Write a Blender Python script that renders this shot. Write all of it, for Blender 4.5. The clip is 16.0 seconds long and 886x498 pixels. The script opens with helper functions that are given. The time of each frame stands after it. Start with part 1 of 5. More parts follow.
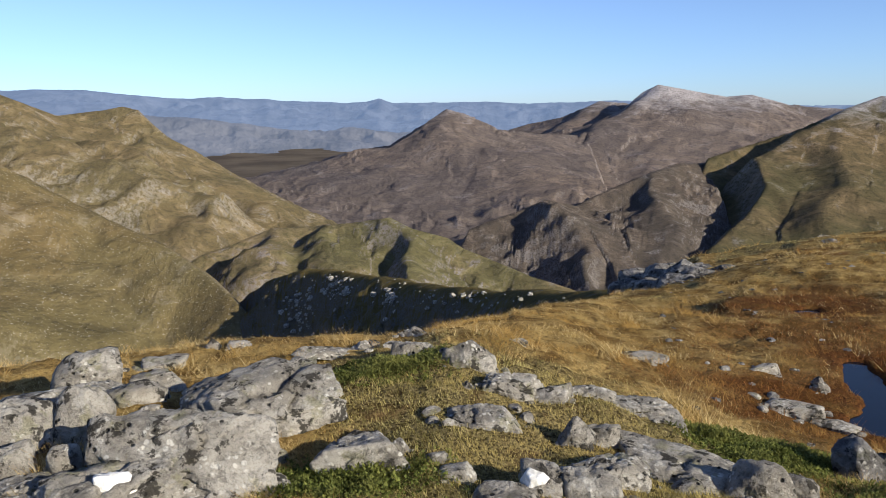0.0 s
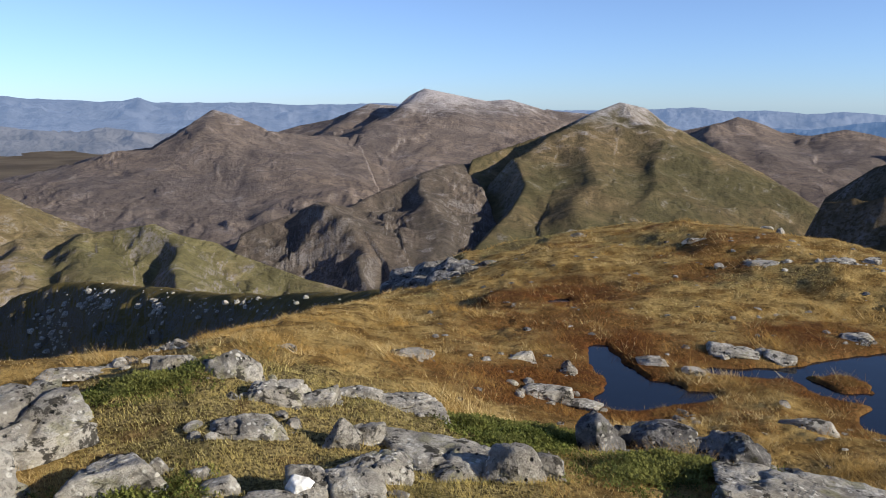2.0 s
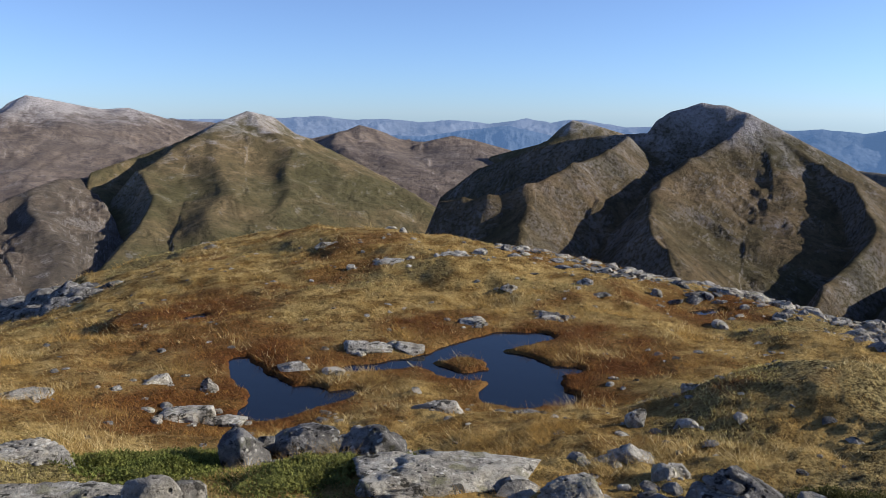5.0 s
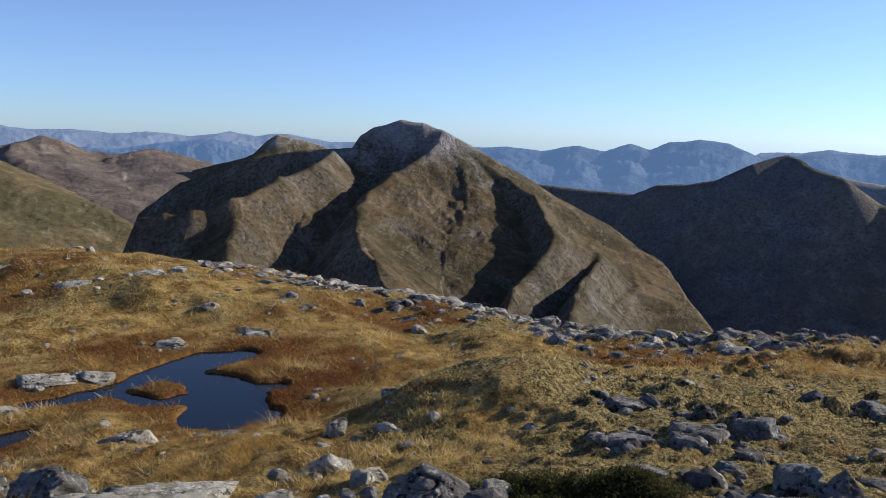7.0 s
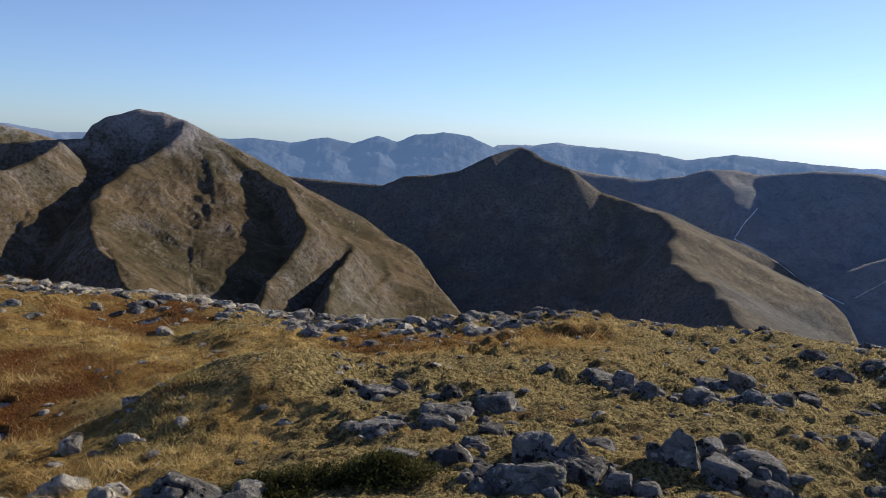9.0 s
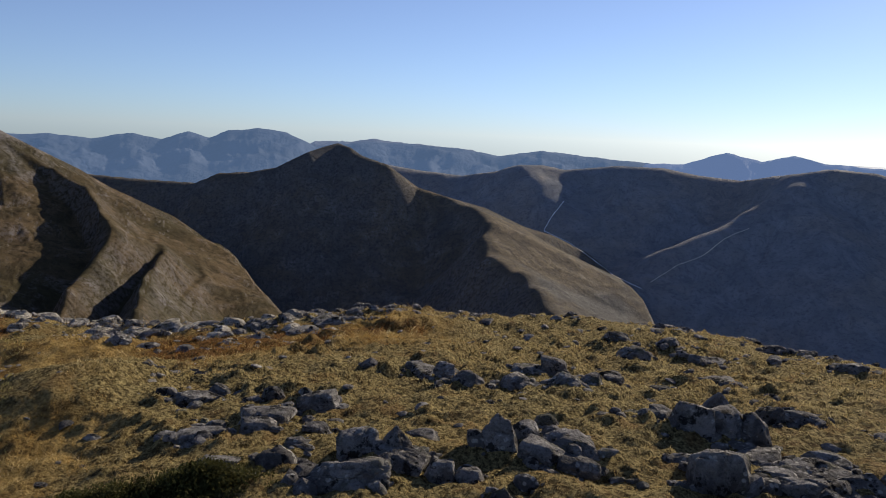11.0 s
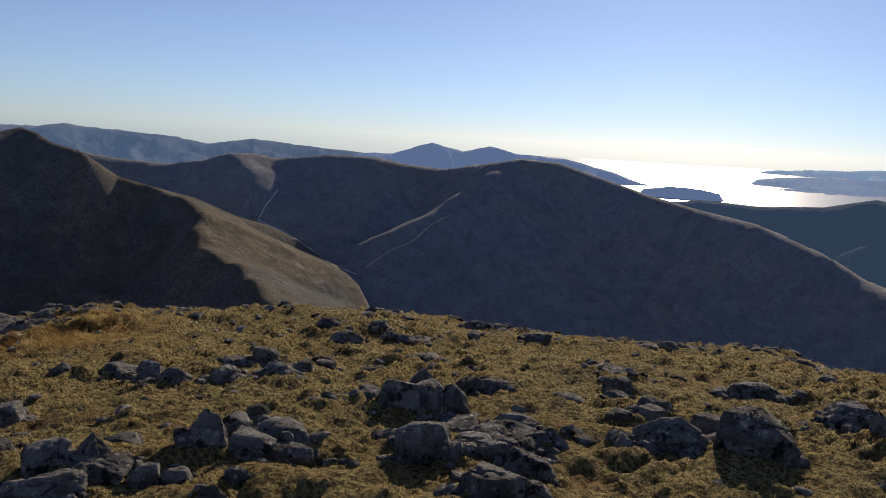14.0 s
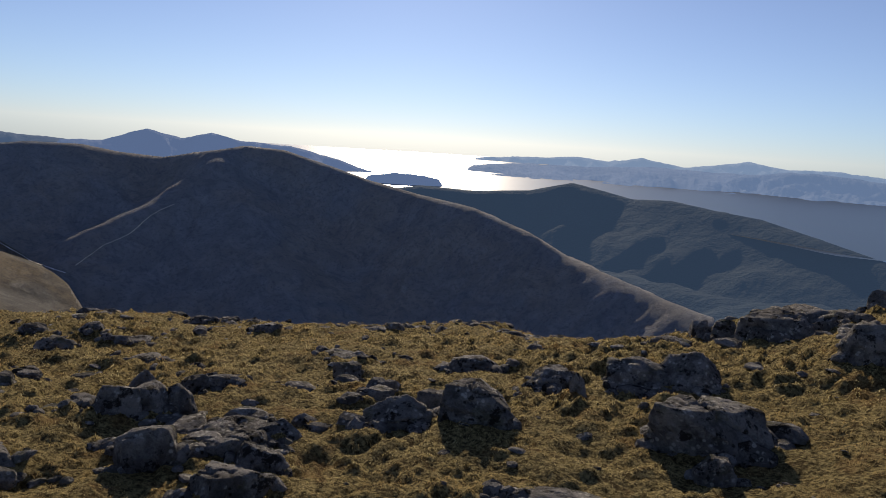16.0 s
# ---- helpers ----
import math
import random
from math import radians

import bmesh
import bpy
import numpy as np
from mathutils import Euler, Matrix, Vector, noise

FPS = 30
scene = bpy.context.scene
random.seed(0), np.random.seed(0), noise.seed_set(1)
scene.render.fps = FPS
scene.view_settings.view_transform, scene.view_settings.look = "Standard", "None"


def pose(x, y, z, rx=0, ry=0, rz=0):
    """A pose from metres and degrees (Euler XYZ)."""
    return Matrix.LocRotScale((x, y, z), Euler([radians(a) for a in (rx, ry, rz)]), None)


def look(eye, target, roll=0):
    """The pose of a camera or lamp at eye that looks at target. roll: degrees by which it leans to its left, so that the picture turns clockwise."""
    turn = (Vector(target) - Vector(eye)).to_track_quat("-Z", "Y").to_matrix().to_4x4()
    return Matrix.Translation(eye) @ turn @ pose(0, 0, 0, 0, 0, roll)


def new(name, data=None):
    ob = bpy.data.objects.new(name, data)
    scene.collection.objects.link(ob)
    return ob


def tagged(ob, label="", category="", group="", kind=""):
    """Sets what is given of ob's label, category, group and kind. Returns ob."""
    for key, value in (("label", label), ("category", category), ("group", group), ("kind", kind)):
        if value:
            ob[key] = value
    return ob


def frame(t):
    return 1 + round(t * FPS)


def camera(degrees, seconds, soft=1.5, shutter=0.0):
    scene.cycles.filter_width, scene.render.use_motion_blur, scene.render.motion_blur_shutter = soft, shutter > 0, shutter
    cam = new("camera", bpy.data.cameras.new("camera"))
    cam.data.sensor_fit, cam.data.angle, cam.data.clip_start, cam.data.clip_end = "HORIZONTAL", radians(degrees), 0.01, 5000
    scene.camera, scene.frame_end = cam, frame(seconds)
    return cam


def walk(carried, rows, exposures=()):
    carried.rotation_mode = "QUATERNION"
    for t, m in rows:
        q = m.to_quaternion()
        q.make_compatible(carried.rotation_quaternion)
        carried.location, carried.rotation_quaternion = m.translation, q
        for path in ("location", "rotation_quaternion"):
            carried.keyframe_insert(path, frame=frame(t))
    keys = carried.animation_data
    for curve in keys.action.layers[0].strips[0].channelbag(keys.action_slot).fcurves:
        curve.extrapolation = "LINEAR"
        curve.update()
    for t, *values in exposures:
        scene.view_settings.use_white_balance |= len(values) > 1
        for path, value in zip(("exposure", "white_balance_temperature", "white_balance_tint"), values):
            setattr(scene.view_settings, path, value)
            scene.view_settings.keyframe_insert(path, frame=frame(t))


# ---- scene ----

# ---- camera and its walk ----
EYE = 1.65
cam = camera(57.5, 16.0, soft=0.5)
PATH = [
    (0.0, 0.003, -0.002, 0.000, 0.00, -10.31, -0.61),
    (0.5, 0.027, -0.011, 0.007, -4.31, -10.51, -0.11),
    (1.0, 0.047, -0.028, 0.009, -8.05, -10.45, -0.19),
    (1.5, 0.069, -0.041, 0.012, -11.80, -10.44, 0.01),
    (2.0, 0.080, -0.043, 0.018, -16.09, -10.24, 0.21),
    (2.5, 0.077, -0.041, 0.021, -21.88, -9.55, 0.03),
    (3.0, 0.086, -0.022, 0.017, -26.43, -9.25, 0.24),
    (5.5, 0.177, -0.028, 0.013, -47.47, -9.15, 0.74),
    (6.0, 0.209, -0.041, 0.005, -54.05, -8.44, 1.40),
    (6.5, 0.228, -0.062, 0.001, -58.62, -8.24, 1.51),
    (7.0, 0.239, -0.079, -0.001, -62.32, -8.24, 1.45),
    (7.5, 0.245, -0.094, -0.001, -66.40, -8.29, 1.72),
    (8.0, 0.242, -0.110, 0.003, -68.84, -8.32, 1.88),
    (8.5, 0.253, -0.110, 0.002, -74.53, -8.34, 1.92),
    (11.0, 0.258, -0.116, 0.000, -92.71, -8.10, 2.21),
    (11.5, 0.270, -0.124, -0.004, -95.70, -8.19, 2.32),
    (12.0, 0.272, -0.128, -0.006, -98.27, -8.12, 2.48),
    (12.5, 0.264, -0.130, -0.004, -102.37, -7.95, 2.67),
    (13.0, 0.265, -0.127, -0.013, -106.93, -8.15, 3.02),
    (13.5, 0.249, -0.148, -0.005, -109.21, -7.99, 3.09),
    (14.0, 0.219, -0.164, 0.000, -112.88, -7.96, 3.19),
    (14.5, 0.225, -0.159, 0.001, -117.58, -7.87, 2.98),
    (15.0, 0.221, -0.173, -0.002, -121.42, -7.64, 3.41),
    (15.5, 0.206, -0.175, 0.008, -127.60, -7.73, 3.52),
    (16.0, 0.201, -0.180, 0.011, -132.11, -7.73, 3.59),
]
walk(cam, [(t, pose(x, y, EYE + z, 90 + pitch, 0, yaw) @ pose(0, 0, 0, 0, 0, roll))
           for t, x, y, z, yaw, pitch, roll in PATH],
     exposures=((0.0, 0.64, 5850, 10), (3.0, 0.68, 5800, 10), (5.5, 0.62, 5680, 10), (8.5, 0.52, 5950, 11), (11.0, 0.15, 6350, 13), (16.0, -0.14, 6600, 14)))

# ---- sky and sun ----
SUN_AZ, SUN_EL = 129.5, 21.0        # degrees clockwise from +y, degrees up
world = bpy.data.worlds.new("sky")
scene.world = world
world.use_nodes = True
wn = world.node_tree.nodes
sky = wn.new("ShaderNodeTexSky")
sky.sky_type, sky.sun_disc = "NISHITA", False
sky.sun_elevation, sky.sun_rotation = radians(SUN_EL), radians(SUN_AZ)
sky.altitude, sky.air_density, sky.dust_density, sky.ozone_density = 1500.0, 0.9, 0.3, 5.5
tint = wn.new("ShaderNodeMix")
tint.data_type, tint.blend_type = "RGBA", "MULTIPLY"
tint.inputs["Factor"].default_value = 1.0
tint.inputs[7].default_value = (0.91, 0.985, 1.1, 1.0)
world.node_tree.links.new(sky.outputs[0], tint.inputs[6])
pale = wn.new("ShaderNodeHueSaturation")         # autumn haze takes colour out of the sky
pale.inputs["Saturation"].default_value = 0.81
world.node_tree.links.new(tint.outputs[2], pale.inputs["Color"])
world.node_tree.links.new(pale.outputs[0], wn["Background"].inputs[0])
wn["Background"].inputs[1].default_value = 0.086
sun = new("sun", bpy.data.lights.new("sun", "SUN"))
sun.data.energy, sun.data.angle, sun.data.color = 5.0, radians(0.5), (1.0, 0.87, 0.66)
sa, se = radians(SUN_AZ), radians(SUN_EL)
SUN_DIR = Vector((math.sin(sa) * math.cos(se), math.cos(sa) * math.cos(se), math.sin(se)))
sun.matrix_world = look(SUN_DIR * 50, (0, 0, 0))


# ---- node helpers ----
class Nodes:
    """A small builder of node materials."""

    def __init__(self, name):
        self.mat = bpy.data.materials.new(name)
        self.mat.use_nodes = True
        self.t = self.mat.node_tree
        self.bsdf = self.t.nodes["Principled BSDF"]
        self.bsdf.inputs["Specular IOR Level"].default_value = 0.03

    def node(self, kind, **ins):
        n = self.t.nodes.new(kind)
        for k, v in ins.items():
            self.put(n.inputs[k.replace("_", " ")], v)
        return n

    def put(self, socket, v):
        if hasattr(v, "is_linked"):
            self.t.links.new(v, socket)
        else:
            socket.default_value = v

    def place(self, local=False):
        if local:
            return self.t.nodes.new("ShaderNodeTexCoord").outputs["Object"]
        return self.t.nodes.new("ShaderNodeNewGeometry").outputs["Position"]

    def stretch(self, vec, scale):
        return self.node("ShaderNodeMapping", Vector=vec, Scale=scale).outputs[0]

    def noise(self, vec, scale, detail=4.0, rough=0.55):
        return self.node("ShaderNodeTexNoise", Vector=vec, Scale=scale, Detail=detail, Roughness=rough).outputs["Fac"]

    def cells(self, vec, scale, out="Distance"):
        return self.node("ShaderNodeTexVoronoi", Vector=vec, Scale=scale).outputs[out]

    def ramp(self, fac, lo, hi, a=0.0, b=1.0):
        n = self.node("ShaderNodeMapRange", Value=fac)
        n.interpolation_type = "SMOOTHSTEP"
        for i, v in zip((1, 2, 3, 4), (lo, hi, a, b)):
            n.inputs[i].default_value = v
        return n.outputs[0]

    def math(self, op, a, b=0.0):
        n = self.t.nodes.new("ShaderNodeMath")
        n.operation = op
        self.put(n.inputs[0], a)
        self.put(n.inputs[1], b)
        return n.outputs[0]

    def mix(self, fac, a, b):
        n = self.t.nodes.new("ShaderNodeMix")
        n.data_type = "RGBA"
        self.put(n.inputs["Factor"], fac)
        for i, v in ((6, a), (7, b)):
            self.put(n.inputs[i], v if hasattr(v, "is_linked") else (*v, 1.0))
        return n.outputs[2]

    def attr(self, name):
        n = self.t.nodes.new("ShaderNodeAttribute")
        n.attribute_name = name
        return n.outputs["Fac"]

    def slope(self):
        n = self.t.nodes.new("ShaderNodeSeparateXYZ")
        self.put(n.inputs[0], self.t.nodes.new("ShaderNodeNewGeometry").outputs["True Normal"])
        return n.outputs[2]

    def object_random(self):
        return self.t.nodes.new("ShaderNodeObjectInfo").outputs["Random"]

    def island_random(self):
        return self.t.nodes.new("ShaderNodeNewGeometry").outputs["Random Per Island"]

    def done(self, colour, rough=0.9, bump=None, strength=0.5, distance=0.02):
        self.put(self.bsdf.inputs["Base Color"], colour)
        self.put(self.bsdf.inputs["Roughness"], rough)
        if bump is not None:
            b = self.node("ShaderNodeBump", Strength=strength, Distance=distance, Height=bump)
            self.put(self.bsdf.inputs["Normal"], b.outputs[0])
        return self.mat


# ---- numbers: smooth random fields ----
def lattice(ix, iy, seed):
    h = (ix * 374761393 + iy * 668265263 + seed * 974634711) & 0xFFFFFFFF
    h = ((h ^ (h >> 13)) * 1274126177) & 0xFFFFFFFF
    return ((h ^ (h >> 16)) & 0xFFFF) / 65535.0


def value(x, y, seed=0):
    """Smooth noise between 0 and 1, one wave a unit."""
    x, y = np.asarray(x, float), np.asarray(y, float)
    ix, iy = np.floor(x).astype(np.int64), np.floor(y).astype(np.int64)
    u, v = x - ix, y - iy
    u, v = u * u * u * (u * (u * 6 - 15) + 10), v * v * v * (v * (v * 6 - 15) + 10)
    a, b = lattice(ix, iy, seed), lattice(ix + 1, iy, seed)
    c, d = lattice(ix, iy + 1, seed), lattice(ix + 1, iy + 1, seed)
    return (a + (b - a) * u) * (1 - v) + (c + (d - c) * u) * v


def fractal(x, y, octaves=4, seed=0, gain=0.5, ridged=False):
    """Between about -1 and 1."""
    total, size, norm = 0.0, 1.0, 0.0
    for k in range(octaves):
        n = value(x * 1.0 + 17.3 * k, y * 1.0 - 9.1 * k, seed + k) * 2 - 1
        if ridged:
            n = 1 - 2 * np.abs(n)
        total, norm = total + n * size, norm + size
        x, y, size = (x * 0.8 - y * 0.6) * 2.03, (x * 0.6 + y * 0.8) * 2.03, size * gain
    return total / norm


def step(lo, hi, v):
    s = np.clip((v - lo) / (hi - lo), 0, 1)
    return s * s * (3 - 2 * s)


def mesh_object(name, verts, faces, material, parent=None, smooth=True):
    me = bpy.data.meshes.new(name)
    me.from_pydata(verts, [], faces)
    me.materials.append(material)
    if smooth:
        me.shade_smooth()
    ob = new(name, me)
    ob.parent = parent
    return ob


def grid_object(name, pts, material, close=False):
    """A sheet from an array of rows x columns x 3."""
    nr, nc, _ = pts.shape
    i = np.arange(nr * nc).reshape(nr, nc)
    if close:
        i = np.concatenate([i, i[:, :1]], 1)
    quads = np.stack([i[:-1, :-1], i[:-1, 1:], i[1:, 1:], i[1:, :-1]], -1).reshape(-1, 4)
    me = bpy.data.meshes.new(name)
    me.vertices.add(nr * nc)
    me.vertices.foreach_set("co", pts.reshape(-1).astype(np.float32))
    me.loops.add(quads.size)
    me.loops.foreach_set("vertex_index", quads.reshape(-1).astype(np.int32))
    me.polygons.add(len(quads))
    me.polygons.foreach_set("loop_start", np.arange(0, quads.size, 4, dtype=np.int32))
    me.update(calc_edges=True)
    me.validate()
    me.shade_smooth()
    me.materials.append(material)
    return new(name, me)


def polar(az, r, el):
    """A place from the bearing (degrees clockwise from +y), the distance and the angle up from the eye."""
    a = radians(az)
    return np.array((r * math.sin(a), r * math.cos(a), EYE + r * math.tan(radians(el))))


# ---- the lie of the summit plateau ----
def floor_z(az):
    """The height of the valley floors by bearing."""
    return np.interp(az, [-60, -5, 12, 30, 60, 118, 138, 165, 180], [-135, -135, -150, -170, -190, -190, -175, -150, -150])


EDGE_AZ = [-60, -30, -18, -8, -2, 5, 11, 13.5, 18, 25, 33, 39, 44, 50, 56, 64, 71, 77, 83, 90, 95, 101, 108, 113, 118, 127, 135.5, 141, 147, 149.7, 153, 158, 161.2, 180]
EDGE_R = [7.5, 7.5, 7.5, 7.5, 8, 9.5, 14, 22, 23, 21, 19.5, 18, 17, 16, 15, 14.5, 13, 12, 12, 12, 12, 12, 12.5, 12, 12, 11, 11, 10, 10, 10, 9.5, 9, 8.5, 8]
EDGE_EL = [-15, -16, -16.3, -16.5, -16.3, -15.5, -14.3, -12.9, -10.7, -9.1, -8.2, -8.2, -8.8, -9.9, -10.9, -12.2, -13.4, -14, -13.5, -12.4, -12.9, -12.8, -12.3, -13.0, -13.3, -13.5, -12.8, -13.2, -13.2, -12.0, -10.6, -10.2, -8.2, -7]
MID_AZ = [-60, -30, 0, 10, 20, 28, 43, 57, 70, 82, 100, 115, 135, 150, 165, 180]
MID_Z = [-1.75, -1.75, -1.78, -1.95, -2.2, -2.3, -2.25, -2.1, -1.95, -1.85, -1.83, -1.85, -1.78, -1.68, -1.4, -1.3]
FAR_AZ = [-60, -8, 0, 6, 12, 20, 25, 55, 65, 77, 90, 100, 115, 135, 150, 158, 165, 180]
FAR_Z = [-2.08, -2.08, -2.1, -2.3, -2.5, -2.58, -2.6, -2.6, -2.55, -2.38, -2.22, -2.2, -2.22, -2.1, -1.85, -1.5, -1.2, -1.0]
# pools: runs of open water, from x, y, half width to x, y, half width; and its level
POOLS = [(4.08, 7.68, 0.1, 3.92, 7.15, 0.16, 0), (3.92, 7.15, 0.16, 3.86, 6.55, 0.2, 0), (3.86, 6.55, 0.2, 3.58, 6.14, 0.26, 0), (3.58, 6.12, 0.24, 4.38, 6.06, 0.09, 0),
         (3.6, 6.2, 0.25, 4.05, 6.35, 0.2, 0), (4.86, 6.6, 0.15, 5.4, 6.4, 0.14, 0), (5.4, 6.4, 0.14, 6.05, 6.32, 0.17, 0), (6.05, 6.34, 0.22, 6.9, 6.34, 0.3, 0),
         (6.9, 6.34, 0.3, 7.2, 6.2, 0.22, 0), (6.25, 6.05, 0.2, 6.2, 5.45, 0.3, 0), (6.2, 5.45, 0.32, 5.6, 4.98, 0.38, 0), (5.55, 5.0, 0.35, 5.75, 4.68, 0.2, 0),
         (6.3, 5.35, 0.2, 6.52, 5.1, 0.12, 0), (5.75, 5.45, 0.2, 5.5, 5.85, 0.1, 0), (5.5, 5.85, 0.1, 5.5, 6.2, 0.1, 0),
         (10.7, 6.1, 0.13, 11.0, 6.0, 0.13, -0.26), (4.72, 10.35, 0.1, 4.88, 10.35, 0.1, -0.16)]
POOL_Z = EYE - 2.62


def pool_field(x, y):
    """Below 0 in open water, growing outwards; and the level of the nearest pool."""
    best, level = np.full(np.shape(x), 9.0), np.full(np.shape(x), POOL_Z)
    wob = 0.09 * fractal(x * 2.6, y * 2.6, 4, 71, 0.6)
    for x0, y0, w0, x1, y1, w1, dz in POOLS:
        dx, dy = x1 - x0, y1 - y0
        u = np.clip(((x - x0) * dx + (y - y0) * dy) / (dx * dx + dy * dy), 0, 1)
        d = np.hypot(x - x0 - u * dx, y - y0 - u * dy) - (w0 + u * (w1 - w0)) + wob
        level = np.where(d < best, POOL_Z + dz, level)
        best = np.minimum(best, d)
    # a low islet of sedge
    islet = 0.19 - np.hypot((x - 5.82) * 0.72, y - 5.88) + wob
    best = np.maximum(best, islet)
    return best, level


def hermite(r, knots, vals):
    """A smooth curve through values at knots that differ from place to place."""
    out = np.array(vals[-1], float) + 0 * r
    n = len(knots)
    for k in range(n - 1):
        r0, r1, z0, z1 = knots[k], knots[k + 1], vals[k], vals[k + 1]
        m = (z1 - z0) / (r1 - r0)
        m0 = m if k == 0 else 0.5 * (m + (z0 - vals[k - 1]) / (r0 - knots[k - 1]))
        m1 = m if k == n - 2 else 0.5 * (m + (vals[k + 2] - z1) / (knots[k + 2] - r1))
        h = r1 - r0
        s = np.clip((r - r0) / h, 0, 1)
        z = (2 * s**3 - 3 * s**2 + 1) * z0 + (s**3 - 2 * s**2 + s) * h * m0 + (-2 * s**3 + 3 * s**2) * z1 + (s**3 - s**2) * h * m1
        out = np.where((r >= r0) & (r < r1), z, out)
    return out


def lie(x, y):
    """The ground's height without its small hummocks."""
    x, y = np.asarray(x, float), np.asarray(y, float)
    r = np.hypot(x, y) + 1e-6
    az = np.degrees(np.arctan2(x, y))
    az = np.where(az < -100, az + 360, az)
    az = np.where(az > 180, 180 - (az - 180) * 3.0, az)
    rc = np.interp(az, EDGE_AZ, EDGE_R)
    zc = rc * np.tan(np.radians(np.interp(az, EDGE_AZ, EDGE_EL)))
    z5, z8 = np.interp(az, MID_AZ, MID_Z), np.interp(az, FAR_AZ, FAR_Z)
    r8 = np.minimum(8.5, 0.88 * rc)
    fall = np.interp(az, [-20, 5, 14, 60, 180], [0.75, 0.7, 0.45, 0.5, 0.5])
    knots = [0 * r, 2.5 + 0 * r, np.minimum(5.5, 0.7 * r8 + 0.3), r8, rc, rc * 1.35, rc + 40, 260 + 0 * r, 600 + 0 * r]
    vals = [-1.65 + 0 * r, -1.65 + 0 * r, z5, z8, zc, zc - 0.3 * fall * rc, zc - fall * (rc * 0.3 + 40), floor_z(az) - EYE, floor_z(az) - EYE]
    z = EYE + hermite(r, knots, vals)
    return z + step(1200, 3000, r) * 20 * (az < 112)


def hummocks(x, y):
    r = np.hypot(x, y)
    az = np.degrees(np.arctan2(x, y))
    moss = step(60, 78, az)
    a = 0.10 * fractal(x / 1.9, y / 1.9, 3, 5)
    b = (0.035 + 0.02 * moss) * fractal(x / 0.42, y / 0.42, 3, 9, 0.6)
    b = b + 0.06 * moss * (np.abs(fractal(x / 0.5 + 7, y / 0.5, 2, 35, 0.5)) - 0.2)
    lumps = 0.075 * moss * np.clip(r / 6, 0.7, 1.4) * np.abs(fractal(x / 0.14, y / 0.14, 3, 33, 0.6)) * (0.5 + value(x / 0.9, y / 0.9, 44))
    tuss = 0.055 * (1 - moss) * step(2.5, 4.5, r) * np.abs(fractal(x / 0.26 + 3, y / 0.26, 3, 36, 0.6)) * (0.4 + value(x / 1.1, y / 1.1, 46))
    b = b + 0.03 * (1 - moss) * fractal(x / 0.6, y / 0.6, 3, 37, 0.6)
    mound = 0.25 * np.exp(-(((x - 6.1) / 1.0) ** 2 + ((y - 2.5) / 0.8) ** 2) ** 2)
    return (a * np.clip(r / 6, 0.4, 1.6) + b + lumps + tuss + mound) * (1 - step(60, 200, r)) + 2.0 * fractal(x / 60, y / 60, 4, 21) * step(80, 300, r)


def ground_z(x, y):
    z = lie(x, y) + hummocks(x, y)
    f, level = pool_field(x, y)
    z = np.where(f < 1.2, z + (level + 0.03 + 0.08 * np.clip(f, 0, 1) - z) * (1 - step(0.25, 1.2, f)), z)
    z = np.where((f > 0.06) & (f < 0.9), np.maximum(z, level + 0.03), z)
    basin = (((x - 5.4) / 3.4) ** 2 + ((y - 6.0) / 2.2) ** 2 < 1) & (f > 0.06)
    z = np.where(basin, np.maximum(z, POOL_Z + 0.03), z)
    return np.where(f < 0.06, z - 0.2 * step(0.06, -0.1, f), z)


# ---- materials ----
def earth_material():
    n = Nodes("bog_turf")
    p = n.place()
    big, mid, fine = n.noise(p, 0.5, 4), n.noise(p, 3.0, 6, 0.62), n.noise(n.stretch(p, (1, 1, 0.4)), 38.0, 5, 0.7)
    tufts = n.noise(p, 9.0, 5, 0.65)
    gold = n.mix(n.ramp(mid, 0.35, 0.65), (0.17, 0.1, 0.03), (0.43, 0.3, 0.11))
    red = n.mix(n.ramp(fine, 0.3, 0.7), (0.05, 0.019, 0.007), (0.18, 0.075, 0.023))
    wet = n.math("MULTIPLY", n.attr("wet"), n.ramp(mid, 0.25, 0.5))
    col = n.mix(wet, gold, red)
    moss = n.mix(n.ramp(fine, 0.35, 0.7), (0.075, 0.058, 0.026), (0.41, 0.325, 0.142))
    # hollows between moss cushions darkened, their shade put into the colour
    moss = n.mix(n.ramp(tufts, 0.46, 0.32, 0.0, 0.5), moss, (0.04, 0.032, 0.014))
    moss = n.mix(n.ramp(mid, 0.55, 0.66, 0.0, 0.6), moss, (0.2, 0.12, 0.05))
    col = n.mix(n.math("MULTIPLY", n.attr("moss"), n.ramp(big, 0.2, 0.5, 0.6, 1.0)), col, moss)
    # low points of the bump painted dark as shade between the tufts
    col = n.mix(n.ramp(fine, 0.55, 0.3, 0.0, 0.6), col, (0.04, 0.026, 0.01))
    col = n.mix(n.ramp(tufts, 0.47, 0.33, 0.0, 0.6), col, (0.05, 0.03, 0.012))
    rocky = n.ramp(n.slope(), 0.75, 0.55)
    col = n.mix(n.math("MULTIPLY", rocky, n.attr("far")), col, n.mix(mid, (0.1, 0.1, 0.09), (0.2, 0.19, 0.17)))
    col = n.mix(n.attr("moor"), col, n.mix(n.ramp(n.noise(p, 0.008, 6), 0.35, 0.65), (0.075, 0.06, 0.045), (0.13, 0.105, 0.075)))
    h = n.math("ADD", n.math("MULTIPLY", fine, 0.7), n.math("ADD", n.math("MULTIPLY", n.noise(p, 16.0, 4), 0.8), tufts))
    return n.done(col, 0.95, h, 1.0, 0.06)


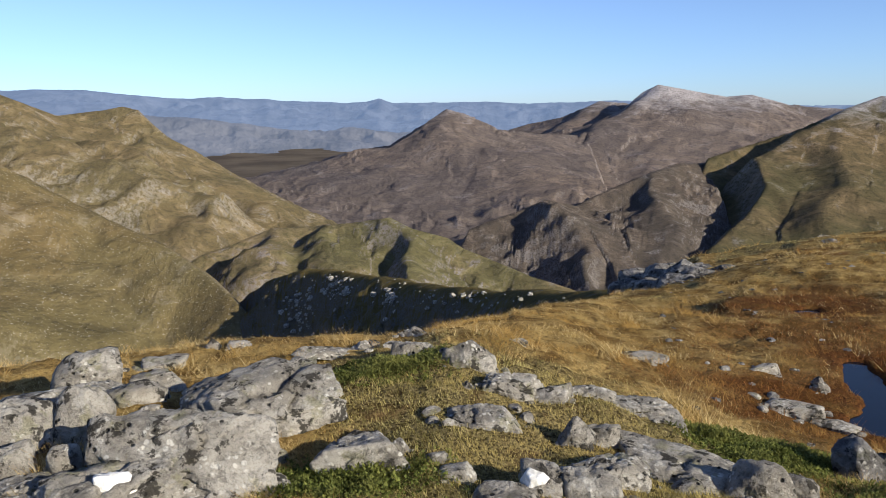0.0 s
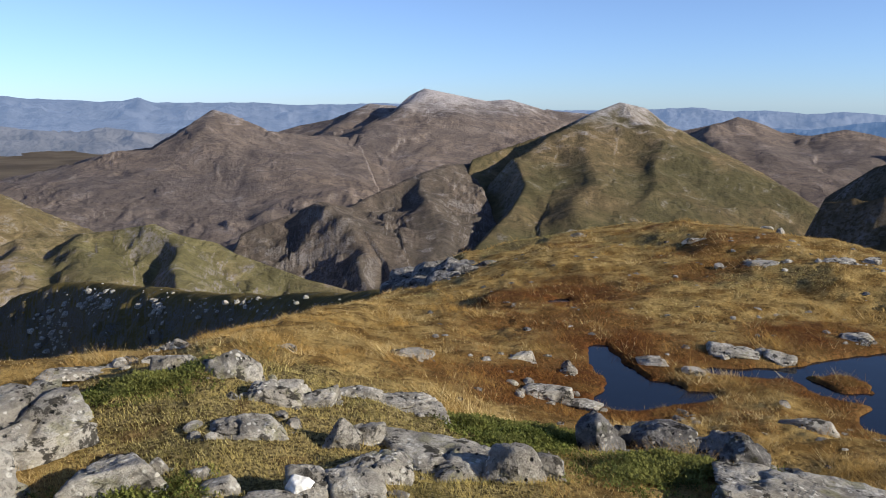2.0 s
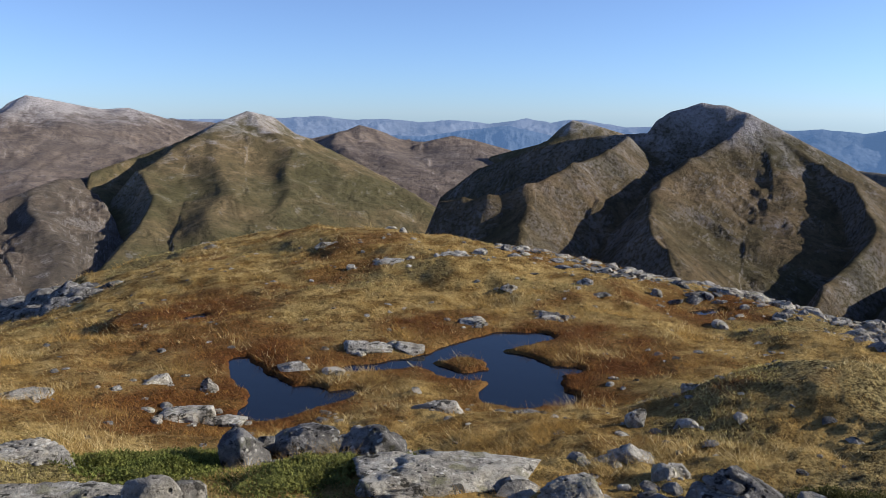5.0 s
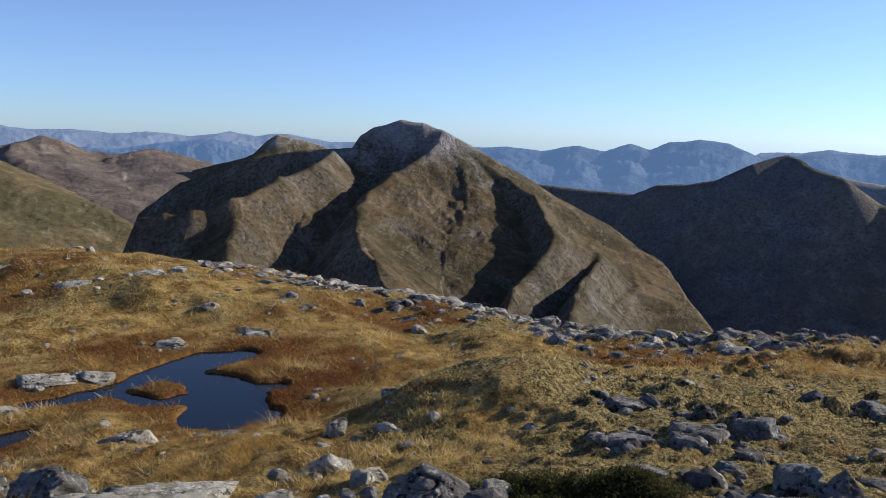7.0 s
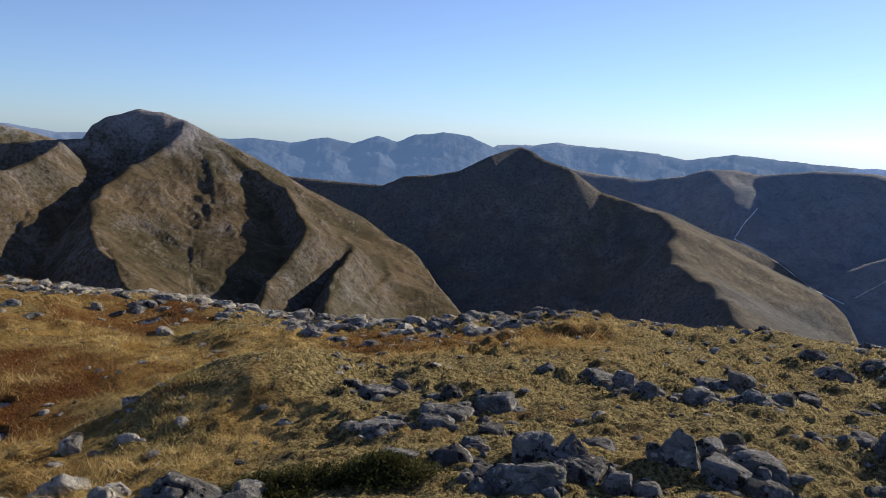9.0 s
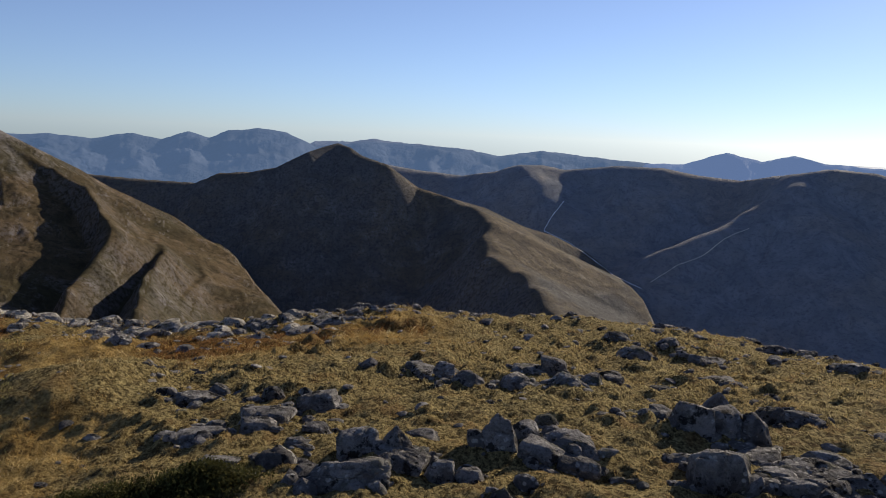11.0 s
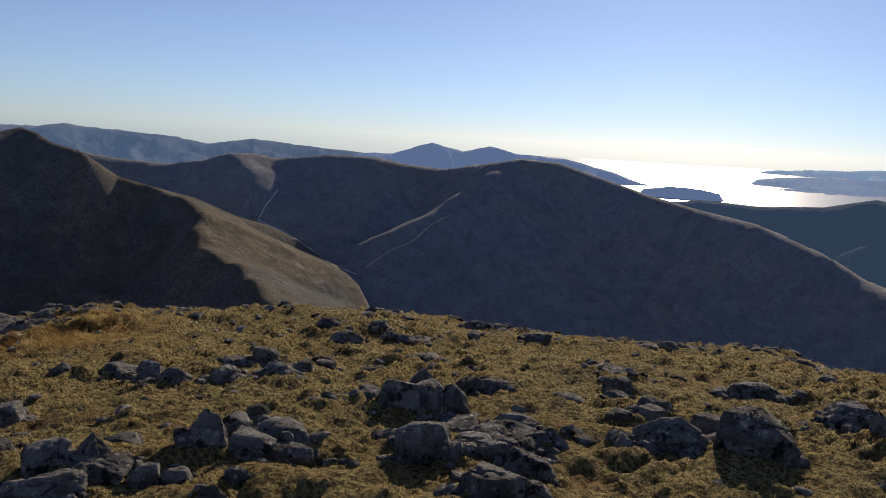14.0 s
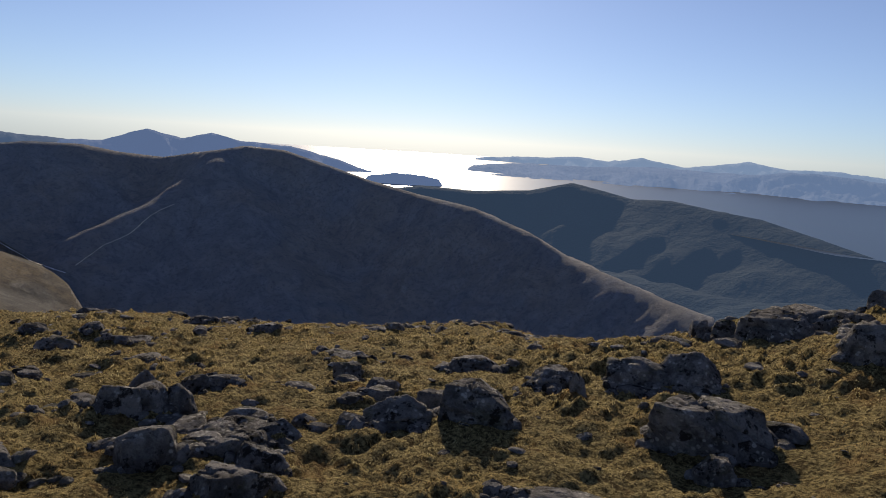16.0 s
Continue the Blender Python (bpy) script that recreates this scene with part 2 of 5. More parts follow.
def hill_material(name, grass_a, grass_b, rock, size, rockiness=0.5, relief=0.05, scree=None, mottle=0.6, specks=0.5):
    """Grass, heather and bare rock on a hillside; size: metres of the broad patches."""
    n = Nodes(name)
    p = n.place()
    k = 1.0 / size
    warp = n.node("ShaderNodeVectorMath")
    warp.operation = "MULTIPLY_ADD"
    n.put(warp.inputs[0], n.node("ShaderNodeTexNoise", Vector=p, Scale=k * 3, Detail=3.0).outputs["Color"])
    warp.inputs[1].default_value = (size * 0.35,) * 3
    n.put(warp.inputs[2], p)
    w = warp.outputs[0]
    big, mid = n.noise(w, k, 6, 0.62), n.noise(n.stretch(w, (1, 1, 0.35)), k * 6, 7, 0.65)
    streak = n.noise(n.stretch(w, (1, 1, 0.12)), k * 16, 5, 0.65)
    fine = n.noise(p, k * 40, 6, 0.75)
    grit = n.noise(p, k * 150, 3, 0.7)
    dark = tuple(c * f for c, f in zip(grass_a, (0.42, 0.44, 0.55)))
    col = n.mix(n.ramp(big, 0.38, 0.62), grass_a, grass_b)
    col = n.mix(n.ramp(mid, 0.6, 0.42, 0.0, mottle), col, tuple(c * 0.55 for c in grass_a))
    col = n.mix(n.ramp(streak, 0.52, 0.36, 0.0, 0.65 * mottle + 0.15), col, dark)
    steep = n.ramp(n.slope(), 0.84, 0.62)
    crag = n.math("MULTIPLY", n.math("ADD", n.math("MULTIPLY", steep, 0.7), n.ramp(mid, 0.56, 0.68, 0.0, 1.5 * mottle)), rockiness)
    crag = n.math("MULTIPLY", crag, n.ramp(fine, 0.4, 0.58, 0.1, 1.4))
    col = n.mix(n.math("MINIMUM", crag, 1.0), col, rock)
    col = n.mix(n.ramp(fine, 0.5, 0.36, 0.0, 0.5), col, dark)
    col = n.mix(n.ramp(grit, 0.6, 0.68, 0.0, specks * rockiness), col, tuple(c * 1.2 for c in rock))
    if scree:
        xyz = n.t.nodes.new("ShaderNodeSeparateXYZ")
        n.put(xyz.inputs[0], p)
        high = n.ramp(n.math("ADD", xyz.outputs[2], n.math("MULTIPLY", n.math("SUBTRACT", mid, 0.5), 70.0)), scree[0], scree[1])
        col = n.mix(n.math("MULTIPLY", high, n.ramp(fine, 0.3, 0.6, 0.35, 0.95)), col, tuple(c * 1.25 for c in rock))
    h = n.math("ADD", n.math("ADD", n.math("MULTIPLY", mid, 1.2), streak), n.math("ADD", n.math("MULTIPLY", fine, 0.8), n.math("MULTIPLY", grit, 0.25)))
    return n.done(col, 0.95, h, 0.9, size * relief)


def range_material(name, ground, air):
    """The distance: far hills, with the haze in front of them painted on as emission."""
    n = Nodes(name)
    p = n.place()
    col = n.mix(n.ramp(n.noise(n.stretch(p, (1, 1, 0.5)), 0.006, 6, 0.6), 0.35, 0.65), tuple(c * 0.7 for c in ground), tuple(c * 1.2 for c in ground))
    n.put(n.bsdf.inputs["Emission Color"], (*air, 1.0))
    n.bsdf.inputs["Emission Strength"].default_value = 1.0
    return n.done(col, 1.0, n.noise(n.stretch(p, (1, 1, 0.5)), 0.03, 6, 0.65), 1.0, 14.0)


def water_material(name, colour, rough, wave, strength):
    n = Nodes(name)
    p = n.place()
    n.bsdf.inputs["Specular IOR Level"].default_value = 0.3
    n.bsdf.inputs["IOR"].default_value = 1.33
    return n.done(colour if hasattr(colour, "is_linked") else (*colour, 1.0), rough, n.noise(p, wave, 3), strength, 0.02)


EARTH = earth_material()
HILL_GOLD = hill_material("golden_hillside", (0.21, 0.17, 0.085), (0.27, 0.2, 0.1), (0.4, 0.37, 0.34), 60, 0.4, 0.025)
HILL_NEAR = hill_material("stony_grass_slope", (0.175, 0.142, 0.066), (0.19, 0.138, 0.062), (0.5, 0.46, 0.4), 70, 0.2, 0.012, None, 0.4, 2.4)
HILL_CRAG = hill_material("craggy_knoll", (0.2, 0.175, 0.08), (0.27, 0.205, 0.11), (0.28, 0.25, 0.25), 40, 0.7, 0.03)
# the violet in these browns puts haze into the base colour
HILL_BROWN = hill_material("violet_hazed_hillside", (0.165, 0.135, 0.118), (0.215, 0.168, 0.135), (0.33, 0.305, 0.3), 140, 0.3, 0.016, (-22, 15), 0.45, 0.3)
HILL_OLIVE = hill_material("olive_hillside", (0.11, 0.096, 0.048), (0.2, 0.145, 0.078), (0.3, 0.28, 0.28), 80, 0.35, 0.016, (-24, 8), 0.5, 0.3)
HILL_DOME = hill_material("brown_corrie_slopes", (0.08, 0.068, 0.036), (0.14, 0.1, 0.056), (0.23, 0.212, 0.212), 80, 0.4, 0.018, (-24, 8), 0.5, 0.3)
HILL_DARK = hill_material("dark_crags", (0.13, 0.108, 0.085), (0.18, 0.14, 0.105), (0.23, 0.207, 0.197), 45, 0.8, 0.035)
HILL_DUSKY = hill_material("dusky_heather", (0.13, 0.125, 0.115), (0.17, 0.138, 0.095), (0.36, 0.36, 0.38), 90, 0.25, 0.014, None, 0.35, 0.3)
# base colour lifted and blued to stand in for haze on the long ridge
HILL_HAZED = hill_material("hazed_ridge_slopes", (0.27, 0.283, 0.297), (0.32, 0.295, 0.265), (0.38, 0.4, 0.42), 120, 0.25, 0.012, None, 0.3, 0.2)
SPUR_ROCK = hill_material("rocky_spur", (0.2, 0.15, 0.05), (0.15, 0.12, 0.045), (0.14, 0.135, 0.13), 9, 1.0)


# ---- hills: height falls away from ridge lines ----
SHRINK = 0.6


def segments(line, scale):
    pts = [polar(a, r * scale, e) for a, e, r in line]
    return list(zip(pts[:-1], pts[1:]))


def hill(name, ridges, material, steep=0.7, az=None, reach=(0.55, 1.25), rough=0.004, gully=0.007, cols=270, rows=180, crest=0.008, blend=0.003,
         scale=SHRINK, base=None, seed=1, wave=0.16, bend=0.35, sides=()):
    """A hill whose crests run through the bearings, angles and distances of the ridges. sides: for the crest how steep it falls to the
    front and the back (and from a bearing on: that bearing, front, back), for each spur to the left and the right."""
    every = [(a, r * scale) for line in ridges for a, e, r in line]
    a0, a1 = az or (min(a for a, r in every) - 3, max(a for a, r in every) + 3)
    r0, r1 = min(r for a, r in every) * reach[0], max(r for a, r in every) * reach[1]
    A, Rr = np.meshgrid(np.radians(np.linspace(a0, a1, cols)), np.geomspace(r0, r1, rows))
    X, Y = Rr * np.sin(A), Rr * np.cos(A)
    mean = sum(r for a, r in every) / len(every)
    w = wave * mean
    WX = X + bend * w * fractal(X / w, Y / w, 4, seed + 40)
    WY = Y + bend * w * fractal(X / w + 31, Y / w, 4, seed + 50)
    base = floor_z(np.degrees(A)) - 12 if base is None else base + 0 * X
    Z = base.copy()
    D, ARC = np.full(X.shape, 1e9), np.zeros(X.shape)
    for k, line in enumerate(ridges):
        run = 500.0 * k
        own = sides[k] if k < len(sides) and sides[k] else (steep, steep)
        for (a, _, _), (p, q) in zip(line, segments(line, scale)):
            falls = own[3:] if len(own) > 2 and a >= own[2] else own
            d = q[:2] - p[:2]
            L2 = max(d @ d, 1e-6)

            def away(x, y):
                s = np.clip(((x - p[0]) * d[0] + (y - p[1]) * d[1]) / L2, 0, 1)
                return s, x - p[0] - s * d[0], y - p[1] - s * d[1]
            s, ox, oy = away(X, Y)
            near = np.hypot(ox, oy)
            bent = np.hypot(*away(WX, WY)[1:])
            mixd = near + (bent - near) * step(0.02 * mean, 0.12 * mean, near) if k == 0 else bent
            # how far to the right of the ridge, or behind the crest, from -1 to 1
            turn = (ox * np.sin(A) + oy * np.cos(A) if k == 0 else ox * np.cos(A) - oy * np.sin(A)) / (near + 1e-3)
            fall = falls[0] + (falls[1] - falls[0]) * step(-0.55, 0.55, turn)
            soft = crest * mean
            mixd = np.sqrt(mixd ** 2 + soft ** 2) - soft
            top = p[2] + s * (q[2] - p[2])
            high = np.maximum(top - base, 1.0)
            z = top - high * (1 - np.exp(-fall * mixd / high))
            m = blend * mean
            h = np.clip(1 - np.abs(Z - z) / (4 * m), 0, 1)
            Z = np.maximum(Z, z) + h * h * m * (0.0 if k == 0 else 1.0)
            ARC = np.where(near < D, run + s * math.sqrt(L2), ARC)
            D = np.minimum(D, near)
            run += math.sqrt(L2)
    # spurs stay below the skyline that the crest makes
    sky_az, sky_el = [p[0] for p in ridges[0]], [p[1] for p in ridges[0]]
    Ad = np.degrees(A)
    over = np.interp(Ad, sky_az, sky_el) - 2.5 * np.clip(Ad - sky_az[-1], 0, 9) - 2.5 * np.clip(sky_az[0] - Ad, 0, 9)
    Z = np.minimum(Z, EYE + Rr * np.tan(np.radians(over)))
    off = step(0.0, 0.06 * mean, D)
    small = rough * mean * fractal(X / (0.06 * mean), Y / (0.06 * mean), 6, seed, 0.55)
    WA = ARC + 0.03 * mean * fractal(X / (0.05 * mean), Y / (0.05 * mean), 3, seed + 60)
    cut = gully * mean * (fractal(WA / (0.035 * mean), D / (0.22 * mean) + 3, 5, seed + 7, 0.6, True) - 0.3)
    patch = step(-0.25, 0.45, fractal(X / (0.15 * mean), Y / (0.15 * mean), 3, seed + 80))
    crags = 0.6 * gully * mean * patch * fractal(X / (0.03 * mean), Y / (0.03 * mean), 5, seed + 9, 0.62, True)
    Z = Z + small * (0.15 + 0.85 * off) + (cut + crags) * off
    rim = np.minimum(np.minimum(np.arange(cols), np.arange(cols)[::-1])[None, :] / 10.0, np.minimum(np.arange(rows), np.arange(rows)[::-1])[:, None] / 6.0)
    Z = base - 40 + (Z - base + 40) * np.clip(rim, 0, 1)
    return grid_object(name, np.stack([X, Y, Z], -1), material)


def far_range(profile, r, material, seed, depth=0.5, cols=420):
    """A distant range: a skyline of bearings and angles at one distance, with slopes on both sides."""
    az = np.linspace(profile[0][0], profile[-1][0], cols)
    el = np.interp(az, [p[0] for p in profile], [p[1] for p in profile])
    el = el + 0.09 * fractal(az * 0.9, az * 0 + seed, 6, seed, 0.62)
    top = r * np.tan(np.radians(el)) + EYE
    base = floor_z(az) - 20
    ends = np.clip(np.minimum(az - az[0], az[-1] - az) / 2.5, 0, 1)
    top = base + (top - base) * ends ** 0.6
    rows = []
    for k in np.linspace(-1, 0.5, 34):
        rr = r * (1 + k * depth * 0.6)
        x, y = rr * np.sin(np.radians(az)), rr * np.cos(np.radians(az))
        n = fractal(x / (0.05 * r), y / (0.05 * r), 5, seed + 3, 0.55, True)
        z = base + (top - base) * (1 - abs(k)) ** 0.8 + 0.016 * r * (n - 0.4) * (1 - abs(k)) * min(1, abs(k) * 5)
        rows.append(np.stack([x, y, z], -1))
    return tagged(grid_object("backdrop", np.array(rows), material), kind="structure", category="hills")


# ---- the ground, one sheet to the horizon ----
az = np.concatenate([np.arange(-36, 168, 0.3), np.arange(168, 324, 3.0)])
rad = np.concatenate([np.array([0.02, 0.5, 1.0, 1.5]), np.geomspace(1.8, 28, 390), np.geomspace(29.5, 4900, 46)])
A, RR = np.meshgrid(np.radians(az), rad)
GX, GY = RR * np.sin(A), RR * np.cos(A)
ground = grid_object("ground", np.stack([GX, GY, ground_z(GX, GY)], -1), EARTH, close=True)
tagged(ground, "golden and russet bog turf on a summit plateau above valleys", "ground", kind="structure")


def veg(x, y):
    """How wet and how mossy the turf is."""
    f, _ = pool_field(x, y)
    azd = np.degrees(np.arctan2(x, y))
    wob = fractal(x / 1.6, y / 1.6, 3, 88) + 0.55 * fractal(x / 0.4, y / 0.4, 3, 89)
    rr = np.hypot(x, y)
    peat = step(0.12, 0.4, fractal(x / 2.3, y / 1.5, 5, 93, 0.65)) * step(14, 22, azd) * step(88, 76, azd) * step(4.5, 6, rr)
    wet = np.maximum(np.clip(step(1.5, 0.2, f + wob * 1.1), 0, 1), 0.7 * peat)
    olive = 0.8 * step(0.0, 0.35, fractal(x / 1.7 + 9, y / 1.7, 5, 95, 0.65)) * step(9.5, 13, rr) * step(8, 14, azd) * step(66, 52, azd)
    band = step(7.4, 8.6, rr + 0.7 * wob) * step(11.0, 10.0, rr + 0.7 * wob) * step(116, 104, azd)      # a strip of tall dry grass before the rim
    wet = np.maximum(wet, 0.8 * band * step(-0.1, 0.25, fractal(x / 1.5, y / 0.8, 4, 97)) * step(58, 66, azd))
    moss = np.maximum(step(60, 74, azd + wob * 12) * (1 - 0.95 * band), step(6.0, 5.0, rr + wob) * step(-12, -6, azd) * step(30, 22, azd) * step(1.0, 2.6, rr + wob))
    moss = np.maximum(moss * step(0.3, 1.6, rr + 0.5 * wob), step(0.2, -1.4, y + wob * 0.8))
    moss = np.maximum(moss, olive)
    return wet, moss


wet, moss = veg(GX, GY)
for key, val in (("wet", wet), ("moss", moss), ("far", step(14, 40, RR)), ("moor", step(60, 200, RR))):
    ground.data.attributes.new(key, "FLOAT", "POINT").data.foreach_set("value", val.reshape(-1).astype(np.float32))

# pools of dark water
POOL_WATER = water_material("peaty_water", (0.006, 0.009, 0.016), 0.06, 6.0, 0.06)
for cx, cy, size, dz in ((5.4, 6.0, 3.2, 0.0), (10.85, 6.05, 0.9, -0.26), (4.8, 10.35, 0.8, -0.16)):
    ring = [(cx + size * math.cos(a), cy + size * 0.62 * math.sin(a), POOL_Z + dz) for a in np.linspace(0, 2 * math.pi, 49)[:-1]]
    pool = mesh_object("water", ring, [tuple(range(48))], POOL_WATER)
    tagged(pool, "dark still peaty pool in the bog", "water", kind="structure")

# the sea loch
sea_az = np.linspace(112, 200, 90)
rows = []
for k in (0.0, 0.06, 0.15, 0.3, 0.6, 1.0):
    near = np.interp(sea_az, [112, 124, 132, 150, 158, 200], [2200, 1500, 1250, 1000, 850, 850])
    r = near + (4900 - near) * k
    rows.append(np.stack([r * np.sin(np.radians(sea_az)), r * np.cos(np.radians(sea_az)), np.full(90, -85.0)], -1))
SEA = water_material("sea_water", (0.02, 0.03, 0.04), 0.3, 0.02, 0.3)
tagged(grid_object("water", np.array(rows), SEA), "sunlit silver sea loch", "sea", kind="structure")

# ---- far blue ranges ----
# the second colour of each is its haze, emitted by the hill's surface
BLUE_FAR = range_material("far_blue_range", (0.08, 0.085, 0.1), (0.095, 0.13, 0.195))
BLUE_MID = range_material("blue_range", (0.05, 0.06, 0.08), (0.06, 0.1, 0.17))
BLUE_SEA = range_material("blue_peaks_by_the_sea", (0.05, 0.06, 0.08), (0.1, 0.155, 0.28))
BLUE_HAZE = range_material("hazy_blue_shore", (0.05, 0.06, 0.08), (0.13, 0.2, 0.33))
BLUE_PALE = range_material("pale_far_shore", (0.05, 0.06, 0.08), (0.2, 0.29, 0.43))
WOODED = range_material("hazy_wooded_hill", (0.02, 0.028, 0.03), (0.026, 0.046, 0.08))
VIOLET = range_material("hazy_violet_moor", (0.1, 0.095, 0.095), (0.07, 0.085, 0.115))
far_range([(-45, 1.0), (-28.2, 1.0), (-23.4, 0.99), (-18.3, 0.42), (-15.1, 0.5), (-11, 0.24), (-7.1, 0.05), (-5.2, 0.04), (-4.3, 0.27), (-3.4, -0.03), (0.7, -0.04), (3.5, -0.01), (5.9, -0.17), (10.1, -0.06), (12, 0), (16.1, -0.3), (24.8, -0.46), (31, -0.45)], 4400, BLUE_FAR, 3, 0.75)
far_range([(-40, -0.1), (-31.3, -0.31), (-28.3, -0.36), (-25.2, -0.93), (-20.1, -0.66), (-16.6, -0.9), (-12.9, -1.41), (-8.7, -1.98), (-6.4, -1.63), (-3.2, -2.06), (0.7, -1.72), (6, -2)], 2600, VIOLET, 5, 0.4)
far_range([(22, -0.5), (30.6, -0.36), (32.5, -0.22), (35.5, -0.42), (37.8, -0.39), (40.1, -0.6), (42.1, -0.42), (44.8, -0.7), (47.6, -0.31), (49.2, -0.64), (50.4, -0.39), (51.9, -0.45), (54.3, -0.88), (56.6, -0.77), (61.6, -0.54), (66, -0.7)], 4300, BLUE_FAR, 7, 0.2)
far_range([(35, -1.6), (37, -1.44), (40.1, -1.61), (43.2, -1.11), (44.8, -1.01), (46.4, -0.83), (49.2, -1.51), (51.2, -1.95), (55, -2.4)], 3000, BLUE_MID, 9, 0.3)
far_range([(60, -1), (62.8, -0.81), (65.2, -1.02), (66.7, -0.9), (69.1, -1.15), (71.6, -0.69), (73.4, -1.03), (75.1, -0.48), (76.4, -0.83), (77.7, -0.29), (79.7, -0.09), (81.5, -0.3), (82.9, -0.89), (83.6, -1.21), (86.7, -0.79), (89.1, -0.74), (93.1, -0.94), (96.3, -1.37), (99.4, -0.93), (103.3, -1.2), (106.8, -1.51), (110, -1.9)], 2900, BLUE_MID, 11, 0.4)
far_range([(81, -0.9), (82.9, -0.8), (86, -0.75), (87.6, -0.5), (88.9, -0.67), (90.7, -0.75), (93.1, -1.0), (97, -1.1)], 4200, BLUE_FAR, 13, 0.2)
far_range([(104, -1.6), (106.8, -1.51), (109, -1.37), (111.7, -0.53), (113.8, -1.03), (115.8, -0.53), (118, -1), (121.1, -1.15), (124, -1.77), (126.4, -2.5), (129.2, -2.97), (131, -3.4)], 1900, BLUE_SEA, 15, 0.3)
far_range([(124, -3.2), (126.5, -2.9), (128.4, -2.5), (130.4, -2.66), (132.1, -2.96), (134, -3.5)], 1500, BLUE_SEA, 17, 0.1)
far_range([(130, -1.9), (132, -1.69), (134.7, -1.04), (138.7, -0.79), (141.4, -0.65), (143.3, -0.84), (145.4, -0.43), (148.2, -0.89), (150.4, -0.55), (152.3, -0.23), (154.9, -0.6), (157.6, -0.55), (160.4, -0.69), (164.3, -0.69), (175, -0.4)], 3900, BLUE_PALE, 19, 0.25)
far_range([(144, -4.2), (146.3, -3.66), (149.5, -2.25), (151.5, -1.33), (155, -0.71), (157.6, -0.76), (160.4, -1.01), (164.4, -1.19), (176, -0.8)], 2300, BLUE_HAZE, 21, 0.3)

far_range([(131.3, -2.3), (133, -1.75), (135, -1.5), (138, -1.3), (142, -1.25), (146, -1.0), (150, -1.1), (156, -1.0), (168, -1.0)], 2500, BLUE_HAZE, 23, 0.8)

# ---- mountains ----
def mountain(label, *args, **kw):
    return tagged(hill("mountain", *args, **kw), label, "mountain")


mountain("rounded brown mountain, tinted violet for haze, with a pale pointed top", [
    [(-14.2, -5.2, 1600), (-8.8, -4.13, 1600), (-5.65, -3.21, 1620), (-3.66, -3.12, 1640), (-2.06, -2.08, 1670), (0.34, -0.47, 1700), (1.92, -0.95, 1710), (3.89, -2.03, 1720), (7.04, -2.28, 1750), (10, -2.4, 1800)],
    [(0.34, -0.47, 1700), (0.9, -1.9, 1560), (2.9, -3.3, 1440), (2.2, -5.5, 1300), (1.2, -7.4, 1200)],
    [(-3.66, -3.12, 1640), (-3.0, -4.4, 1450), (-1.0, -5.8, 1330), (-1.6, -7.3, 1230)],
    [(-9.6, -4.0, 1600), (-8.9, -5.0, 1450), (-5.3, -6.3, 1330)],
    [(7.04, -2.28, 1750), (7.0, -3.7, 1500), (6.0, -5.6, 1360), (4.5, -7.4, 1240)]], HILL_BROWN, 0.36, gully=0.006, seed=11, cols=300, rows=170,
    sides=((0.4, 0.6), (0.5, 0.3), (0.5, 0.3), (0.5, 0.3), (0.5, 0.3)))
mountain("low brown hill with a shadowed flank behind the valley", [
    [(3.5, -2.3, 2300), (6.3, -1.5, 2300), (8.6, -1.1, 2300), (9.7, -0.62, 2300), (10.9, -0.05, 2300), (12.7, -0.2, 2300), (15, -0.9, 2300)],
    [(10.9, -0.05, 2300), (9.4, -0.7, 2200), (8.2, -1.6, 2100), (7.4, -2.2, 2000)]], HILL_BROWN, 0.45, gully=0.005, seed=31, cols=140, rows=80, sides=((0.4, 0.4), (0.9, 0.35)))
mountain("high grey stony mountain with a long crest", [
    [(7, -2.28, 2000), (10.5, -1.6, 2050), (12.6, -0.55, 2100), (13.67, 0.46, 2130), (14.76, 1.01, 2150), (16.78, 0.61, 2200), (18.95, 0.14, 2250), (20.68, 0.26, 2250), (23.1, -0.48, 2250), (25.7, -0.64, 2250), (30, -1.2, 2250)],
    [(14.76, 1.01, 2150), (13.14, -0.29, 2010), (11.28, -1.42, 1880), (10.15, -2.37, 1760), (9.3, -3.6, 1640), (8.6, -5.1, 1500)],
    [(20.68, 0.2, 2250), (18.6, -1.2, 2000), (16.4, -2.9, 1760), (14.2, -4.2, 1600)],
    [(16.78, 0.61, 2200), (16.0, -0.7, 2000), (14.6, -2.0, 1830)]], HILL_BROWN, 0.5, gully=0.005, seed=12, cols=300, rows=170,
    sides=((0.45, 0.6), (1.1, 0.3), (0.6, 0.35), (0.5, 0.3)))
mountain("dark craggy hill of broken rock above the valley", [
    [(1.84, -8.95, 850), (2.96, -8.44, 860), (5.58, -7.6, 880), (7.31, -6.81, 900), (9.39, -7.3, 920), (11.76, -6.02, 960), (14.54, -4.87, 1000), (16.13, -4.29, 1050), (18.1, -4.17, 1100)],
    [(7.31, -6.81, 900), (8.63, -7.0, 870), (9.38, -7.73, 840), (10.5, -8.94, 800), (12.01, -10.96, 740), (12.6, -12.84, 700)],
    [(14.54, -4.87, 1000), (14.8, -7.0, 900), (15.6, -9.2, 820), (15.4, -11.4, 750)]], HILL_DARK, 0.7, seed=13, rough=0.009, gully=0.01, cols=280,
    sides=((0.6, 0.8), (1.1, 0.45), (0.7, 0.5)))
